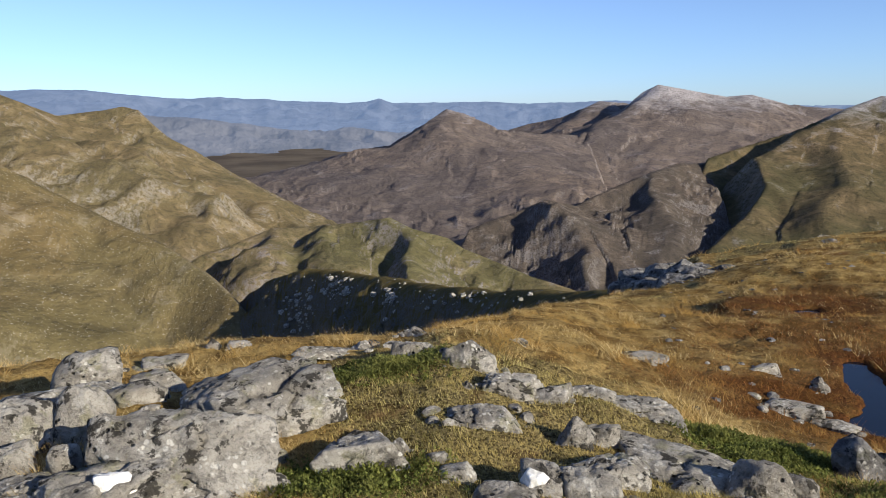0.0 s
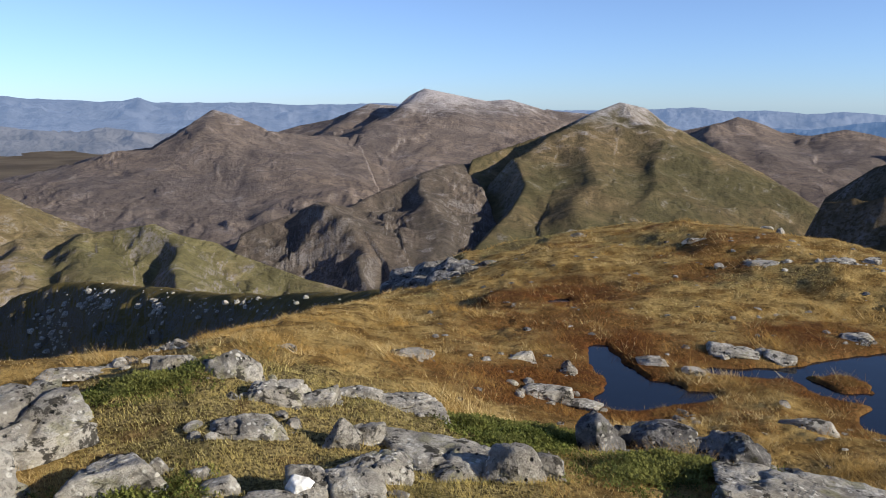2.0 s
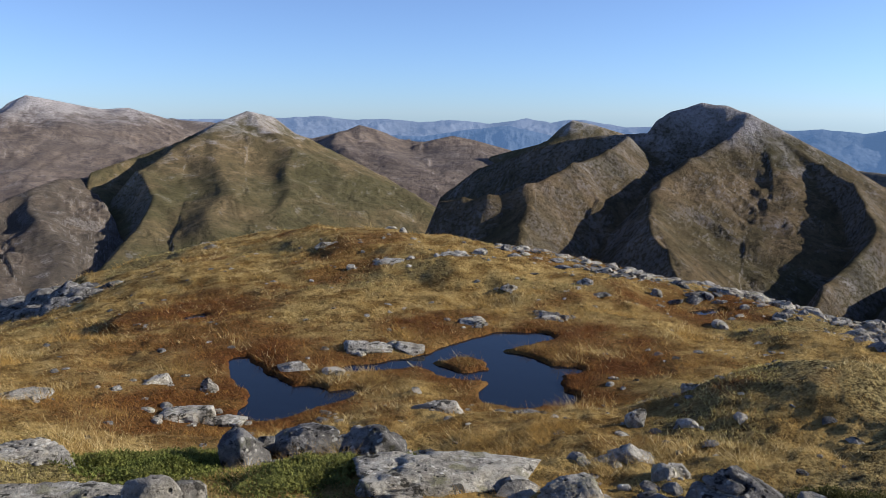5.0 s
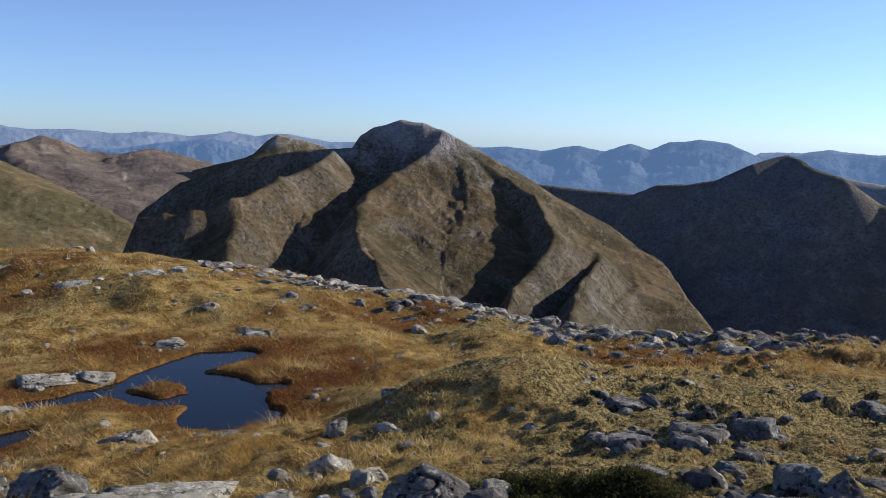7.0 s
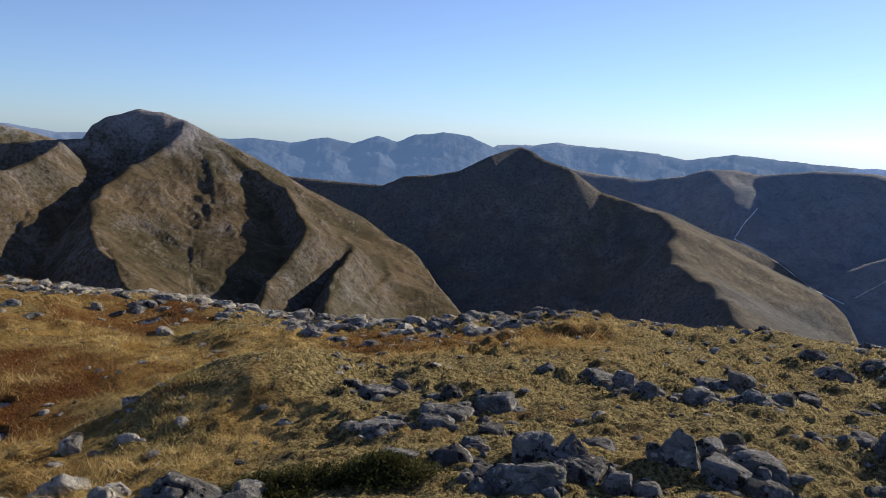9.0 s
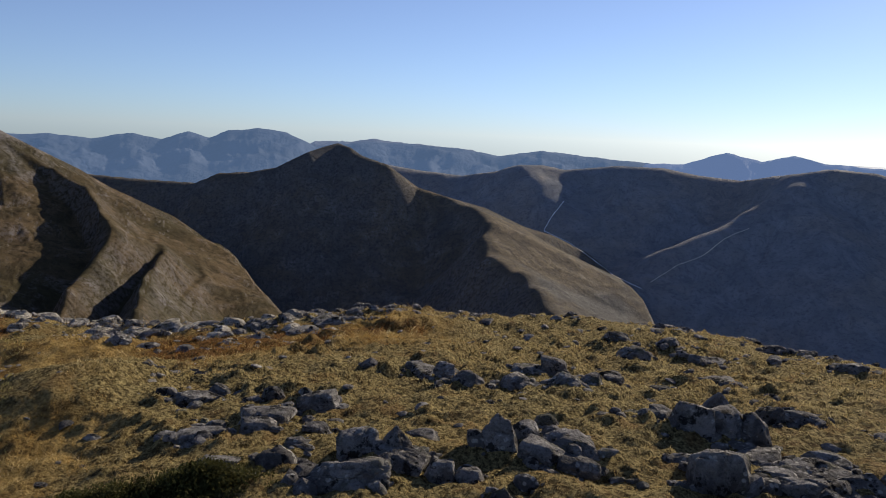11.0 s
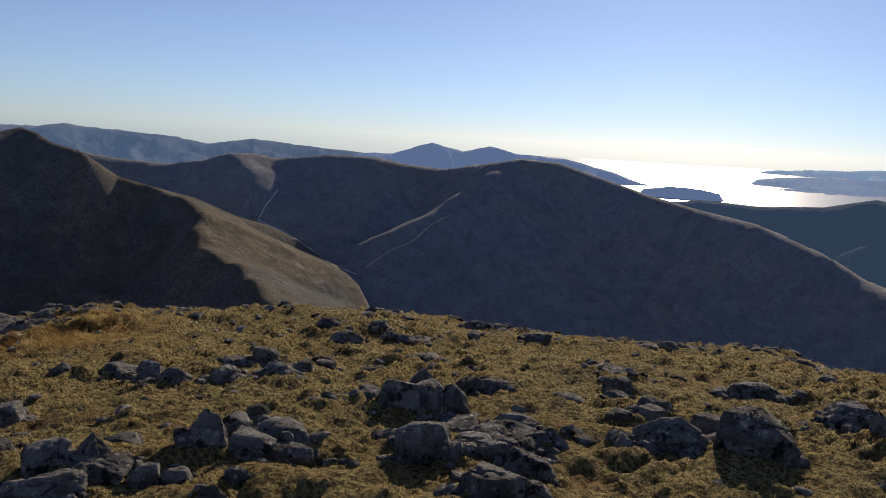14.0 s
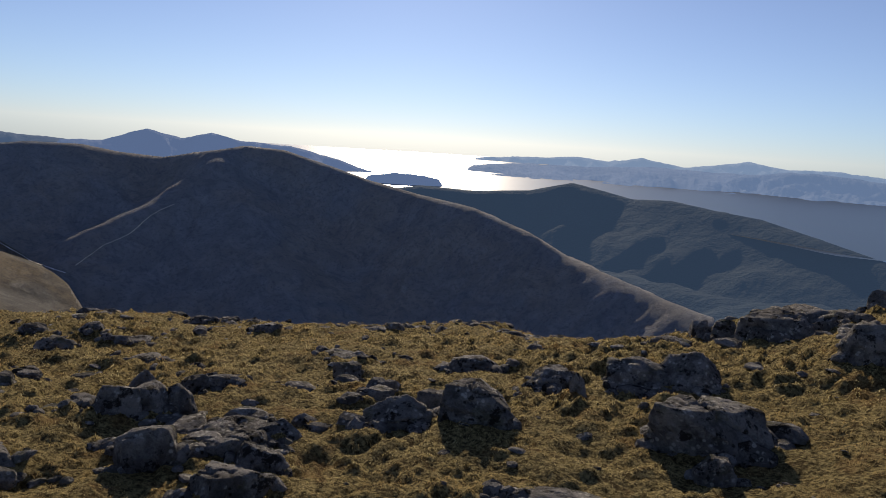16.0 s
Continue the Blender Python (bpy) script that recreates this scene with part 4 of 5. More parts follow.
rock(-1.81, 3.87, 0.30, 0.21, 0.25, 25, "B", "grey", 8)
rock(-1.74, 3.47, 0.17, 0.15, 0.12, 27, "D", "grey", 9)
rock(-1.98, 3.48, 0.21, 0.15, 0.12, 30, "B", "grey", 10)
rock(-1.34, 3.24, 0.82, 0.36, 0.16, 22, "D", "quartz", 11)
rock(-1.82, 3.29, 0.31, 0.24, 0.07, 29, "F", "grey", 12)
rock(-0.43, 3.63, 0.40, 0.28, 0.15, 7, "B", "slab", 13)
rock(-0.22, 3.74, 0.10, 0.08, 0.07, 3, "D", "grey", 14)
rock(-2.04, 6.91, 0.14, 0.11, 0.07, 17, "P", "grey", 15)
rock(-1.82, 6.92, 0.24, 0.18, 0.04, 15, "F", "grey", 16)
rock(-0.88, 6.27, 0.66, 0.26, 0.04, 8, "F", "grey", 17)
rock(-0.29, 7.26, 0.31, 0.19, 0.08, 2, "P", "grey", 18)
rock(-0.24, 5.74, 0.32, 0.23, 0.09, 2, "B", "grey", 19)
rock(0.16, 5.22, 0.38, 0.20, 0.15, -8, "P", "grey", 20)
rock(0.40, 4.81, 0.39, 0.29, 0.13, -5, "F", "slab", 21)
rock(0.66, 4.79, 0.27, 0.20, 0.11, -8, "F", "grey", 22)
rock(0.96, 5.04, 0.34, 0.25, 0.13, -11, "F", "grey", 23)
rock(1.25, 4.97, 0.49, 0.37, 0.08, -14, "F", "grey", 24)
rock(0.20, 4.22, 0.44, 0.33, 0.10, -3, "F", "slab", 25)
rock(0.70, 4.04, 0.21, 0.15, 0.15, -10, "P", "grey", 26)
rock(0.86, 4.13, 0.21, 0.15, 0.13, -12, "F", "grey", 27)
rock(0.77, 3.55, 0.41, 0.31, 0.13, -12, "F", "slab", 28)
rock(1.26, 3.85, 0.67, 0.43, 0.09, -18, "F", "slab", 29)
rock(0.44, 3.37, 0.24, 0.21, 0.11, -7, "D", "quartz", 30)
rock(0.63, 3.33, 0.27, 0.19, 0.11, -11, "B", "grey", 31)
rock(0.26, 3.23, 0.30, 0.18, 0.04, -5, "F", "grey", 32)
rock(1.50, 3.59, 0.27, 0.19, 0.16, -23, "B", "grey", 33)
rock(1.72, 3.64, 0.21, 0.18, 0.09, -25, "D", "grey", 34)
rock(0.04, 3.47, 0.16, 0.12, 0.04, -1, "F", "grey", 35)
rock(-0.03, 3.64, 0.12, 0.08, 0.03, 1, "D", "grey", 36)
rock(1.78, 6.94, 0.37, 0.28, 0.04, -14, "F", "grey", 37)
rock(0.61, 6.29, 0.17, 0.13, 0.04, -6, "F", "grey", 38)
rock(3.02, 7.27, 0.31, 0.23, 0.11, -23, "F", "grey", 39)
rock(2.85, 6.28, 0.51, 0.38, 0.14, -24, "F", "grey", 40)
rock(3.34, 6.83, 0.17, 0.13, 0.13, -26, "P", "grey", 41)
rock(3.10, 6.01, 0.33, 0.25, 0.08, -27, "F", "grey", 42)
rock(4.81, 18.93, 1.17, 0.82, 0.24, -14, "B", "dark", 43)
rock(4.60, 16.55, 0.88, 0.61, 0.30, -16, "B", "dark", 44)
rock(4.77, 15.76, 0.80, 0.61, 0.30, -17, "P", "dark", 45)
rock(4.67, 14.73, 0.75, 0.53, 0.23, -18, "B", "dark", 46)
rock(4.15, 15.49, 0.82, 0.61, 0.11, -15, "F", "dark", 47)
rock(4.38, 14.66, 0.74, 0.51, 0.16, -17, "B", "dark", 48)
rock(4.10, 17.68, 0.72, 0.51, 0.16, -13, "B", "dark", 49)
rock(8.21, 17.05, 0.56, 0.42, 0.10, -26, "F", "grey", 50)
rock(8.48, 17.69, 0.30, 0.21, 0.15, -26, "B", "grey", 51)
rock(2.38, 4.36, 0.29, 0.25, 0.23, -28, "D", "dark", 52)
rock(2.62, 4.48, 0.13, 0.11, 0.13, -29, "D", "dark", 53)
rock(2.85, 4.35, 0.47, 0.39, 0.16, -32, "D", "dark", 54)
rock(2.99, 3.80, 0.45, 0.38, 0.23, -37, "D", "dark", 55)
rock(2.84, 3.05, 0.95, 0.55, 0.11, -42, "F", "slab", 56)
rock(4.29, 4.69, 0.38, 0.19, 0.07, -42, "D", "grey", 57)
rock(4.75, 4.11, 0.31, 0.20, 0.03, -48, "F", "dark", 58)
rock(5.29, 6.98, 0.6, 0.4, 0.06, -37, "F", "grey", 59)
rock(5.66, 6.68, 0.34, 0.25, 0.06, -40, "F", "grey", 60)
rock(6.10, 5.66, 0.29, 0.22, 0.05, -47, "F", "dark", 61)
rock(4.3, 6.98, 0.3, 0.22, 0.05, -31, "F", "grey", 62)
rock(4.55, 6.55, 0.26, 0.2, 0.05, -34, "F", "grey", 63)
rock(7.99, 6.69, 0.42, 0.32, 0.07, -50, "F", "dark", 64)
rock(6.95, 7.06, 0.37, 0.28, 0.06, -44, "F", "grey", 65)
rock(7.81, 16.05, 0.34, 0.25, 0.15, -25, "F", "grey", 66)
rock(8.56, 12.73, 0.40, 0.30, 0.13, -33, "F", "grey", 67)
rock(10.32, 12.98, 0.29, 0.22, 0.11, -38, "F", "grey", 68)
rock(10.16, 12.40, 0.20, 0.15, 0.18, -39, "P", "grey", 69)
rock(9.16, 9.84, 0.65, 0.49, 0.11, -42, "F", "grey", 70)
rock(9.77, 9.80, 0.31, 0.23, 0.18, -44, "F", "grey", 71)
rock(9.39, 9.27, 0.34, 0.26, 0.09, -45, "F", "grey", 72)
rock(8.65, 8.03, 0.33, 0.25, 0.10, -46, "F", "grey", 73)
rock(8.38, 10.54, 0.69, 0.52, 0.05, -38, "F", "grey", 74)
rock(7.78, 10.83, 0.19, 0.16, 0.09, -35, "D", "grey", 75)
rock(9.84, 7.58, 0.31, 0.23, 0.16, -52, "P", "grey", 76)
rock(12.17, 9.48, 0.37, 0.28, 0.10, -52, "F", "grey", 77)
rock(11.10, 8.18, 0.40, 0.30, 0.09, -53, "F", "grey", 78)
rock(11.47, 7.80, 0.52, 0.39, 0.08, -55, "F", "grey", 79)
rock(10.72, 6.87, 0.22, 0.19, 0.13, -57, "D", "grey", 80)
rock(11.92, 6.37, 0.42, 0.31, 0.15, -61, "F", "grey", 81)
rock(12.30, 6.20, 0.69, 0.52, 0.12, -63, "F", "grey", 82)
rock(11.95, 5.46, 0.43, 0.30, 0.18, -65, "B", "grey", 83)
rock(11.02, 5.02, 0.34, 0.26, 0.11, -65, "F", "grey", 84)
rock(12.61, 5.35, 0.50, 0.37, 0.11, -67, "F", "grey", 85)
rock(11.74, 4.49, 0.37, 0.28, 0.15, -69, "F", "grey", 86)
rock(12.08, 4.19, 0.51, 0.36, 0.15, -70, "B", "grey", 87)
rock(11.62, 4.06, 0.35, 0.24, 0.18, -70, "B", "grey", 88)
rock(12.01, 3.82, 0.48, 0.36, 0.11, -72, "F", "grey", 89)
rock(10.96, 3.47, 0.26, 0.22, 0.08, -72, "D", "grey", 90)
rock(11.51, 3.31, 0.35, 0.27, 0.11, -74, "F", "grey", 91)
rock(11.58, 2.90, 0.38, 0.28, 0.07, -76, "F", "grey", 92)
rock(7.90, 6.58, 0.32, 0.25, 0.07, -49, "D", "grey", 93)
rock(6.97, 6.97, 0.20, 0.15, 0.06, -44, "F", "grey", 94)
rock(5.73, 3.20, 0.30, 0.17, 0.09, -60, "P", "grey", 95)
rock(6.59, 3.04, 0.35, 0.26, 0.09, -64, "F", "grey", 96)
rock(6.37, 2.99, 0.14, 0.12, 0.05, -64, "D", "grey", 97)
rock(7.51, 2.71, 0.32, 0.24, 0.10, -70, "F", "grey", 98)
rock(4.64, 3.02, 0.14, 0.10, 0.08, -56, "B", "pale", 99)
rock(4.70, 2.67, 0.16, 0.10, 0.04, -59, "D", "grey", 100)
rock(3.92, 2.57, 0.33, 0.18, 0.10, -55, "P", "grey", 101)
rock(3.70, 2.19, 0.14, 0.12, 0.08, -58, "D", "grey", 102)
rock(3.80, 2.17, 0.13, 0.11, 0.06, -59, "D", "grey", 103)
rock(3.06, 2.30, 0.33, 0.25, 0.11, -51, "D", "grey", 104)
rock(3.57, 1.70, 0.52, 0.32, 0.20, -63, "P", "dark", 105)
rock(3.51, 1.72, 0.20, 0.17, 0.11, -62, "D", "grey", 106)
rock(3.77, 1.42, 0.18, 0.14, 0.09, -68, "F", "grey", 107)
rock(7.48, 2.80, 0.35, 0.26, 0.12, -68, "F", "dark", 108)
rock(6.53, 1.71, 0.25, 0.17, 0.10, -74, "B", "dark", 109)
rock(6.58, 1.55, 0.16, 0.13, 0.08, -75, "D", "dark", 110)
rock(5.76, 1.28, 0.38, 0.28, 0.07, -76, "F", "dark", 111)
rock(5.61, 0.75, 0.15, 0.10, 0.07, -81, "B", "dark", 112)
rock(5.45, 0.45, 0.29, 0.16, 0.07, -84, "B", "dark", 113)
rock(5.11, 0.69, 0.31, 0.23, 0.05, -81, "F", "dark", 114)
rock(4.91, 0.72, 0.23, 0.17, 0.06, -80, "F", "dark", 115)
rock(4.89, 0.37, 0.16, 0.12, 0.05, -84, "F", "dark", 116)
rock(4.83, 1.08, 0.30, 0.19, 0.03, -75, "F", "dark", 117)
rock(5.57, 0.89, 0.13, 0.10, 0.04, -79, "F", "dark", 118)
rock(4.29, 0.51, 0.24, 0.16, 0.07, -81, "D", "dark", 119)
rock(4.56, 0.45, 0.14, 0.10, 0.03, -83, "F", "dark", 120)
rock(4.19, 0.79, 0.20, 0.13, 0.02, -77, "F", "dark", 121)
rock(12.23, 5.54, 0.35, 0.26, 0.18, -65, "F", "dark", 122)
rock(12.56, 5.33, 0.40, 0.30, 0.13, -66, "F", "dark", 123)
rock(12.38, 4.96, 0.30, 0.22, 0.14, -67, "F", "dark", 124)
rock(12.13, 4.22, 0.42, 0.30, 0.20, -70, "B", "dark", 125)
rock(11.38, 3.68, 0.23, 0.19, 0.17, -71, "D", "dark", 126)
rock(11.33, 3.53, 0.27, 0.23, 0.10, -72, "D", "dark", 127)
rock(11.50, 2.84, 0.18, 0.16, 0.10, -75, "D", "dark", 128)
rock(11.48, 1.14, 0.26, 0.22, 0.11, -84, "D", "dark", 129)
rock(10.85, 0.92, 0.24, 0.21, 0.06, -84, "D", "dark", 130)
rock(10.83, 0.67, 0.20, 0.17, 0.09, -86, "D", "dark", 131)
rock(10.71, -0.02, 0.31, 0.23, 0.11, -90, "F", "dark", 132)
rock(11.64, -0.34, 0.34, 0.25, 0.10, -91, "F", "dark", 133)
rock(9.88, 0.20, 0.22, 0.19, 0.06, -88, "D", "dark", 134)
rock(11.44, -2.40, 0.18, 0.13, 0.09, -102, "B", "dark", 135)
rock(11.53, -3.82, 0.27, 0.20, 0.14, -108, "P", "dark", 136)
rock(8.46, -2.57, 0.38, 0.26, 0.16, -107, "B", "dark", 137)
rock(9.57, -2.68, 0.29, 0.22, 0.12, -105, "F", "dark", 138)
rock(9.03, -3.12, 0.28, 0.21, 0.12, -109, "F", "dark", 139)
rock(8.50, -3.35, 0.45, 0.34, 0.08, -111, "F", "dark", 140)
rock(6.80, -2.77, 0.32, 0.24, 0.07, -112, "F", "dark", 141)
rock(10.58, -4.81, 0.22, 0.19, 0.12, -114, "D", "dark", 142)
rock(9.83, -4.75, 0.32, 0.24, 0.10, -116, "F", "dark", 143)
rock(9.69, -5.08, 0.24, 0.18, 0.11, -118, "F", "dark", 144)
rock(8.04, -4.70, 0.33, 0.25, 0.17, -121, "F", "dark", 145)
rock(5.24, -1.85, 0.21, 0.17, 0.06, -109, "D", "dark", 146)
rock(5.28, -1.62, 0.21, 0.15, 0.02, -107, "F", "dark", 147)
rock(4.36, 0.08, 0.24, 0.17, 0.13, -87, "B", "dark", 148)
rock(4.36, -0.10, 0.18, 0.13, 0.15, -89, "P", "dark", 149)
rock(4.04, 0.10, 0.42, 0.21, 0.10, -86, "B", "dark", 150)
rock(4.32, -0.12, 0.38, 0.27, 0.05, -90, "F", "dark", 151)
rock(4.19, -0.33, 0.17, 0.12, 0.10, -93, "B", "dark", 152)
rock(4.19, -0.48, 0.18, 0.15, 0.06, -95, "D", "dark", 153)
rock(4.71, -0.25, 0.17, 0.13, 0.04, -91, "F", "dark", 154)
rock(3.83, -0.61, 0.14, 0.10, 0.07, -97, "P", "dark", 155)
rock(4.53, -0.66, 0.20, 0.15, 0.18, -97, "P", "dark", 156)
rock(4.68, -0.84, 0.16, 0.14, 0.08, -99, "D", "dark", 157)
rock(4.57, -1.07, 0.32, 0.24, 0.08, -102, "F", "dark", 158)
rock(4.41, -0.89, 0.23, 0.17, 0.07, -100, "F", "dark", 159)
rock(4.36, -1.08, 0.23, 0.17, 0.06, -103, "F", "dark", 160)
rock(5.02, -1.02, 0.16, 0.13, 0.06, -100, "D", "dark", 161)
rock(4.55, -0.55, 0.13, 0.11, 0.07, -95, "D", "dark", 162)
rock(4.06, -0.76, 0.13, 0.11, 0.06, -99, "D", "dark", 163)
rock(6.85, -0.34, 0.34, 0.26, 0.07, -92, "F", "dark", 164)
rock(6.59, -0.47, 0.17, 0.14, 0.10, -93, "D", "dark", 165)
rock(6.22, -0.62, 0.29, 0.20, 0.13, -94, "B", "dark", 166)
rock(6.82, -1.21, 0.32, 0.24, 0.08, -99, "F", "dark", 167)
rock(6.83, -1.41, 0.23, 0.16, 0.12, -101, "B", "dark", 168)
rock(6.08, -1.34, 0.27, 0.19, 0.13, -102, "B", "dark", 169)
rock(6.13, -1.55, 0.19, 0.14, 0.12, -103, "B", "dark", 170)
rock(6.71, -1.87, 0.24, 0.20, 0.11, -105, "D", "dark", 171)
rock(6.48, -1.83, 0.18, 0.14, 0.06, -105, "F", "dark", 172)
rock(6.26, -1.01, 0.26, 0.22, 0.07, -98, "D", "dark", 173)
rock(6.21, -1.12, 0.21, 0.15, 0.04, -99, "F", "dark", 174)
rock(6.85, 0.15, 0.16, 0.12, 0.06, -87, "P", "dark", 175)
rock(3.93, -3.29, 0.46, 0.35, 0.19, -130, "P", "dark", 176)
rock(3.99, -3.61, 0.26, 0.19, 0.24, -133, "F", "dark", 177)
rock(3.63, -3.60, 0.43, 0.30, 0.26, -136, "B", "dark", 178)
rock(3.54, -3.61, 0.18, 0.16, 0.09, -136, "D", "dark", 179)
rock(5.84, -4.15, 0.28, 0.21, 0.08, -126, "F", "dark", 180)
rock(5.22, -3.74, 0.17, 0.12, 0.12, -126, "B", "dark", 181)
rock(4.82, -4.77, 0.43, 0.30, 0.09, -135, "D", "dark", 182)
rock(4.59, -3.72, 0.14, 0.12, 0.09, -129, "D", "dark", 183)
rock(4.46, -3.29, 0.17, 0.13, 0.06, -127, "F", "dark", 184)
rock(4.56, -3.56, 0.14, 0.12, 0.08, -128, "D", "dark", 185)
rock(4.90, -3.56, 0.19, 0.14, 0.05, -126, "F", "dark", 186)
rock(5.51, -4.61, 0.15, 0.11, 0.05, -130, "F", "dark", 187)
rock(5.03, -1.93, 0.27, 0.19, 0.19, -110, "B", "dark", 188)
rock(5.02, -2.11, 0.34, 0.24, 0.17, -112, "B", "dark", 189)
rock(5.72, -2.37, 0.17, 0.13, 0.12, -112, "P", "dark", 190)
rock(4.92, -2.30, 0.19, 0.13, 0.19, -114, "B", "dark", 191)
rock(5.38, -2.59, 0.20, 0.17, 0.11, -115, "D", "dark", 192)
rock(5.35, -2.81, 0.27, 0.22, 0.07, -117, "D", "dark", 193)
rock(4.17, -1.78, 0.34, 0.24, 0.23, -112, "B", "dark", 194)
rock(4.64, -2.17, 0.35, 0.26, 0.07, -114, "F", "dark", 195)
rock(4.09, -2.22, 0.45, 0.23, 0.11, -118, "B", "dark", 196)
rock(4.39, -2.45, 0.56, 0.38, 0.06, -118, "F", "dark", 197)
rock(3.54, -1.90, 0.34, 0.26, 0.16, -117, "F", "dark", 198)
rock(3.77, -2.24, 0.23, 0.17, 0.13, -120, "F", "dark", 199)
rock(4.48, -1.74, 0.20, 0.15, 0.05, -110, "F", "dark", 200)
rock(5.19, -1.75, 0.14, 0.12, 0.06, -108, "D", "dark", 201)
rock(5.04, -3.26, 0.23, 0.17, 0.04, -122, "F", "dark", 202)
rock(5.66, -4.05, 0.34, 0.25, 0.07, -125, "F", "dark", 203)
rock(5.19, -3.78, 0.21, 0.15, 0.08, -126, "B", "dark", 204)
rock(6.54, -2.24, 0.20, 0.15, 0.02, -108, "F", "dark", 205)
rock(6.86, -2.74, 0.27, 0.20, 0.06, -111, "F", "dark", 206)
rock(3.92, -4.77, 0.35, 0.30, 0.11, -141, "D", "dark", 207)
rock(3.62, -4.62, 0.12, 0.09, 0.14, -142, "P", "dark", 208)
rock(3.52, -5.17, 0.48, 0.33, 0.19, -146, "B", "dark", 209)
rock(3.42, -5.02, 0.30, 0.23, 0.05, -146, "F", "dark", 210)
rock(3.22, -5.44, 0.45, 0.34, 0.24, -150, "P", "dark", 211)
rock(2.45, -4.40, 0.67, 0.47, 0.29, -152, "B", "dark", 212)
rock(2.19, -3.99, 0.23, 0.20, 0.14, -152, "D", "dark", 213)
rock(3.50, -7.44, 0.89, 0.62, 0.24, -156, "B", "dark", 214)
rock(4.27, -7.36, 0.23, 0.16, 0.21, -150, "B", "dark", 215)
rock(4.05, -7.40, 0.27, 0.23, 0.20, -152, "D", "dark", 216)
rock(2.41, -6.51, 0.43, 0.37, 0.32, -161, "D", "dark", 217)
rock(3.43, -8.24, 0.21, 0.16, 0.08, -158, "F", "dark", 218)
rock(2.95, -8.22, 0.24, 0.20, 0.21, -161, "D", "dark", 219)
rock(3.19, -8.19, 0.43, 0.32, 0.15, -160, "F", "dark", 220)
rock(4.14, -6.63, 0.34, 0.26, 0.16, -149, "F", "dark", 221)
rock(2.57, -3.12, 0.45, 0.29, 0.06, -141, "F", "dark", 222)
rock(7.44, -7.65, 0.29, 0.20, 0.10, -136, "B", "dark", 223)
rock(6.70, -7.66, 0.67, 0.49, 0.05, -139, "F", "dark", 224)
rock(5.10, -5.85, 0.16, 0.12, 0.07, -139, "F", "dark", 225)
rock(4.85, -4.77, 0.28, 0.24, 0.08, -135, "D", "dark", 226)
rock(4.44, -3.50, 0.24, 0.18, 0.07, -128, "F", "dark", 227)

# loose small stones along the rocky rim and in the turf
rng = np.random.RandomState(5)
STONES = {True: [], False: []}
dirs, tris = ball(2)
tris = np.array(tris)


def stone(x, y, s, kind, seed, flat, dark, sink):
    if pool_field(np.array(x), np.array(y))[0] < 0.2:
        return
    p = stone_shape(kind, random.Random(seed), dirs) * (s, s * 0.72, s * flat)
    p = p @ np.array(Matrix.Rotation(seed * 1.7, 3, "Z") @ Matrix.Rotation(0.25 * math.sin(seed), 3, "X"))
    STONES[dark].append(p + (x, y, float(ground_z(np.array(x), np.array(y))) + s * sink))


for k in range(2400):
    if k < 1000:
        a = rng.uniform(46, 88)
        r = np.interp(a, EDGE_AZ, EDGE_R) + rng.normal(-0.6, 0.9)
        s = 0.03 + 0.16 * rng.uniform(0, 1) ** 3
    elif k < 1450:
        a = rng.uniform(84, 160)
        r = np.interp(a, EDGE_AZ, EDGE_R) + rng.normal(-0.6, 0.8)
        s = 0.03 + 0.11 * rng.uniform(0, 1) ** 3
    else:
        a, r = rng.uniform(15, 160), rng.uniform(4.0, 16)
        s = rng.uniform(0.015, 0.065)
    kind = random.Random(k).choice("FFFBP")
    # stones towards the sun take the shade-coloured copy, elsewhere every second one
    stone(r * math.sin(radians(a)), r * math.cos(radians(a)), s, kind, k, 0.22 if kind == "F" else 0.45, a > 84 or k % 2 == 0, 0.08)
for k, (x, y, a, b, turn) in enumerate(ROCKS):
    dark = SHADED_ROCKS[k]
    for i in range((13 if dark else 6) if a > 0.12 else 4):
        ang, out = rng.uniform(0, 6.28), rng.uniform(0.8, 1.6)
        u, v = a * out * math.cos(ang), b * out * math.sin(ang)
        stone(x + u * math.cos(turn) - v * math.sin(turn), y + u * math.sin(turn) + v * math.cos(turn), a * rng.uniform(0.1, 0.5 if dark else 0.32),
              "FBPB"[i % 4], k * 9 + i, 0.3 if i % 4 == 0 else 0.55, dark, 0.05)
for dark, verts in STONES.items():
    words = "small angular shade-darkened stone in mossy turf" if dark else "small loose grey stone in rough grass"
    order = np.argsort([-np.ptp(v[:, 0]) / np.hypot(*v.mean(0)[:2]) for v in verts])
    single = set(order[:150].tolist())
    rest_v, rest_f, base = [], [], 0
    for k, v in enumerate(verts):
        if k in single:
            foot = Vector(v.mean(0))
            ob = mesh_object("stone", (v - np.array(foot)).tolist(), tris.tolist(), ROCK_SHADED if dark else ROCK, smooth=False)
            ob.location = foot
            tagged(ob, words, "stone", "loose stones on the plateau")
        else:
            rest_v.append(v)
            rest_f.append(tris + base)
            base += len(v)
    loose = mesh_object("loose_stones", np.concatenate(rest_v).tolist(), np.concatenate(rest_f).tolist(), ROCK_SHADED if dark else ROCK, smooth=False)
    tagged(loose, "small shade-darkened stones among the mossy rocks" if dark else "small loose grey stones strewn along the rocky rim", "stones", kind="stuff")

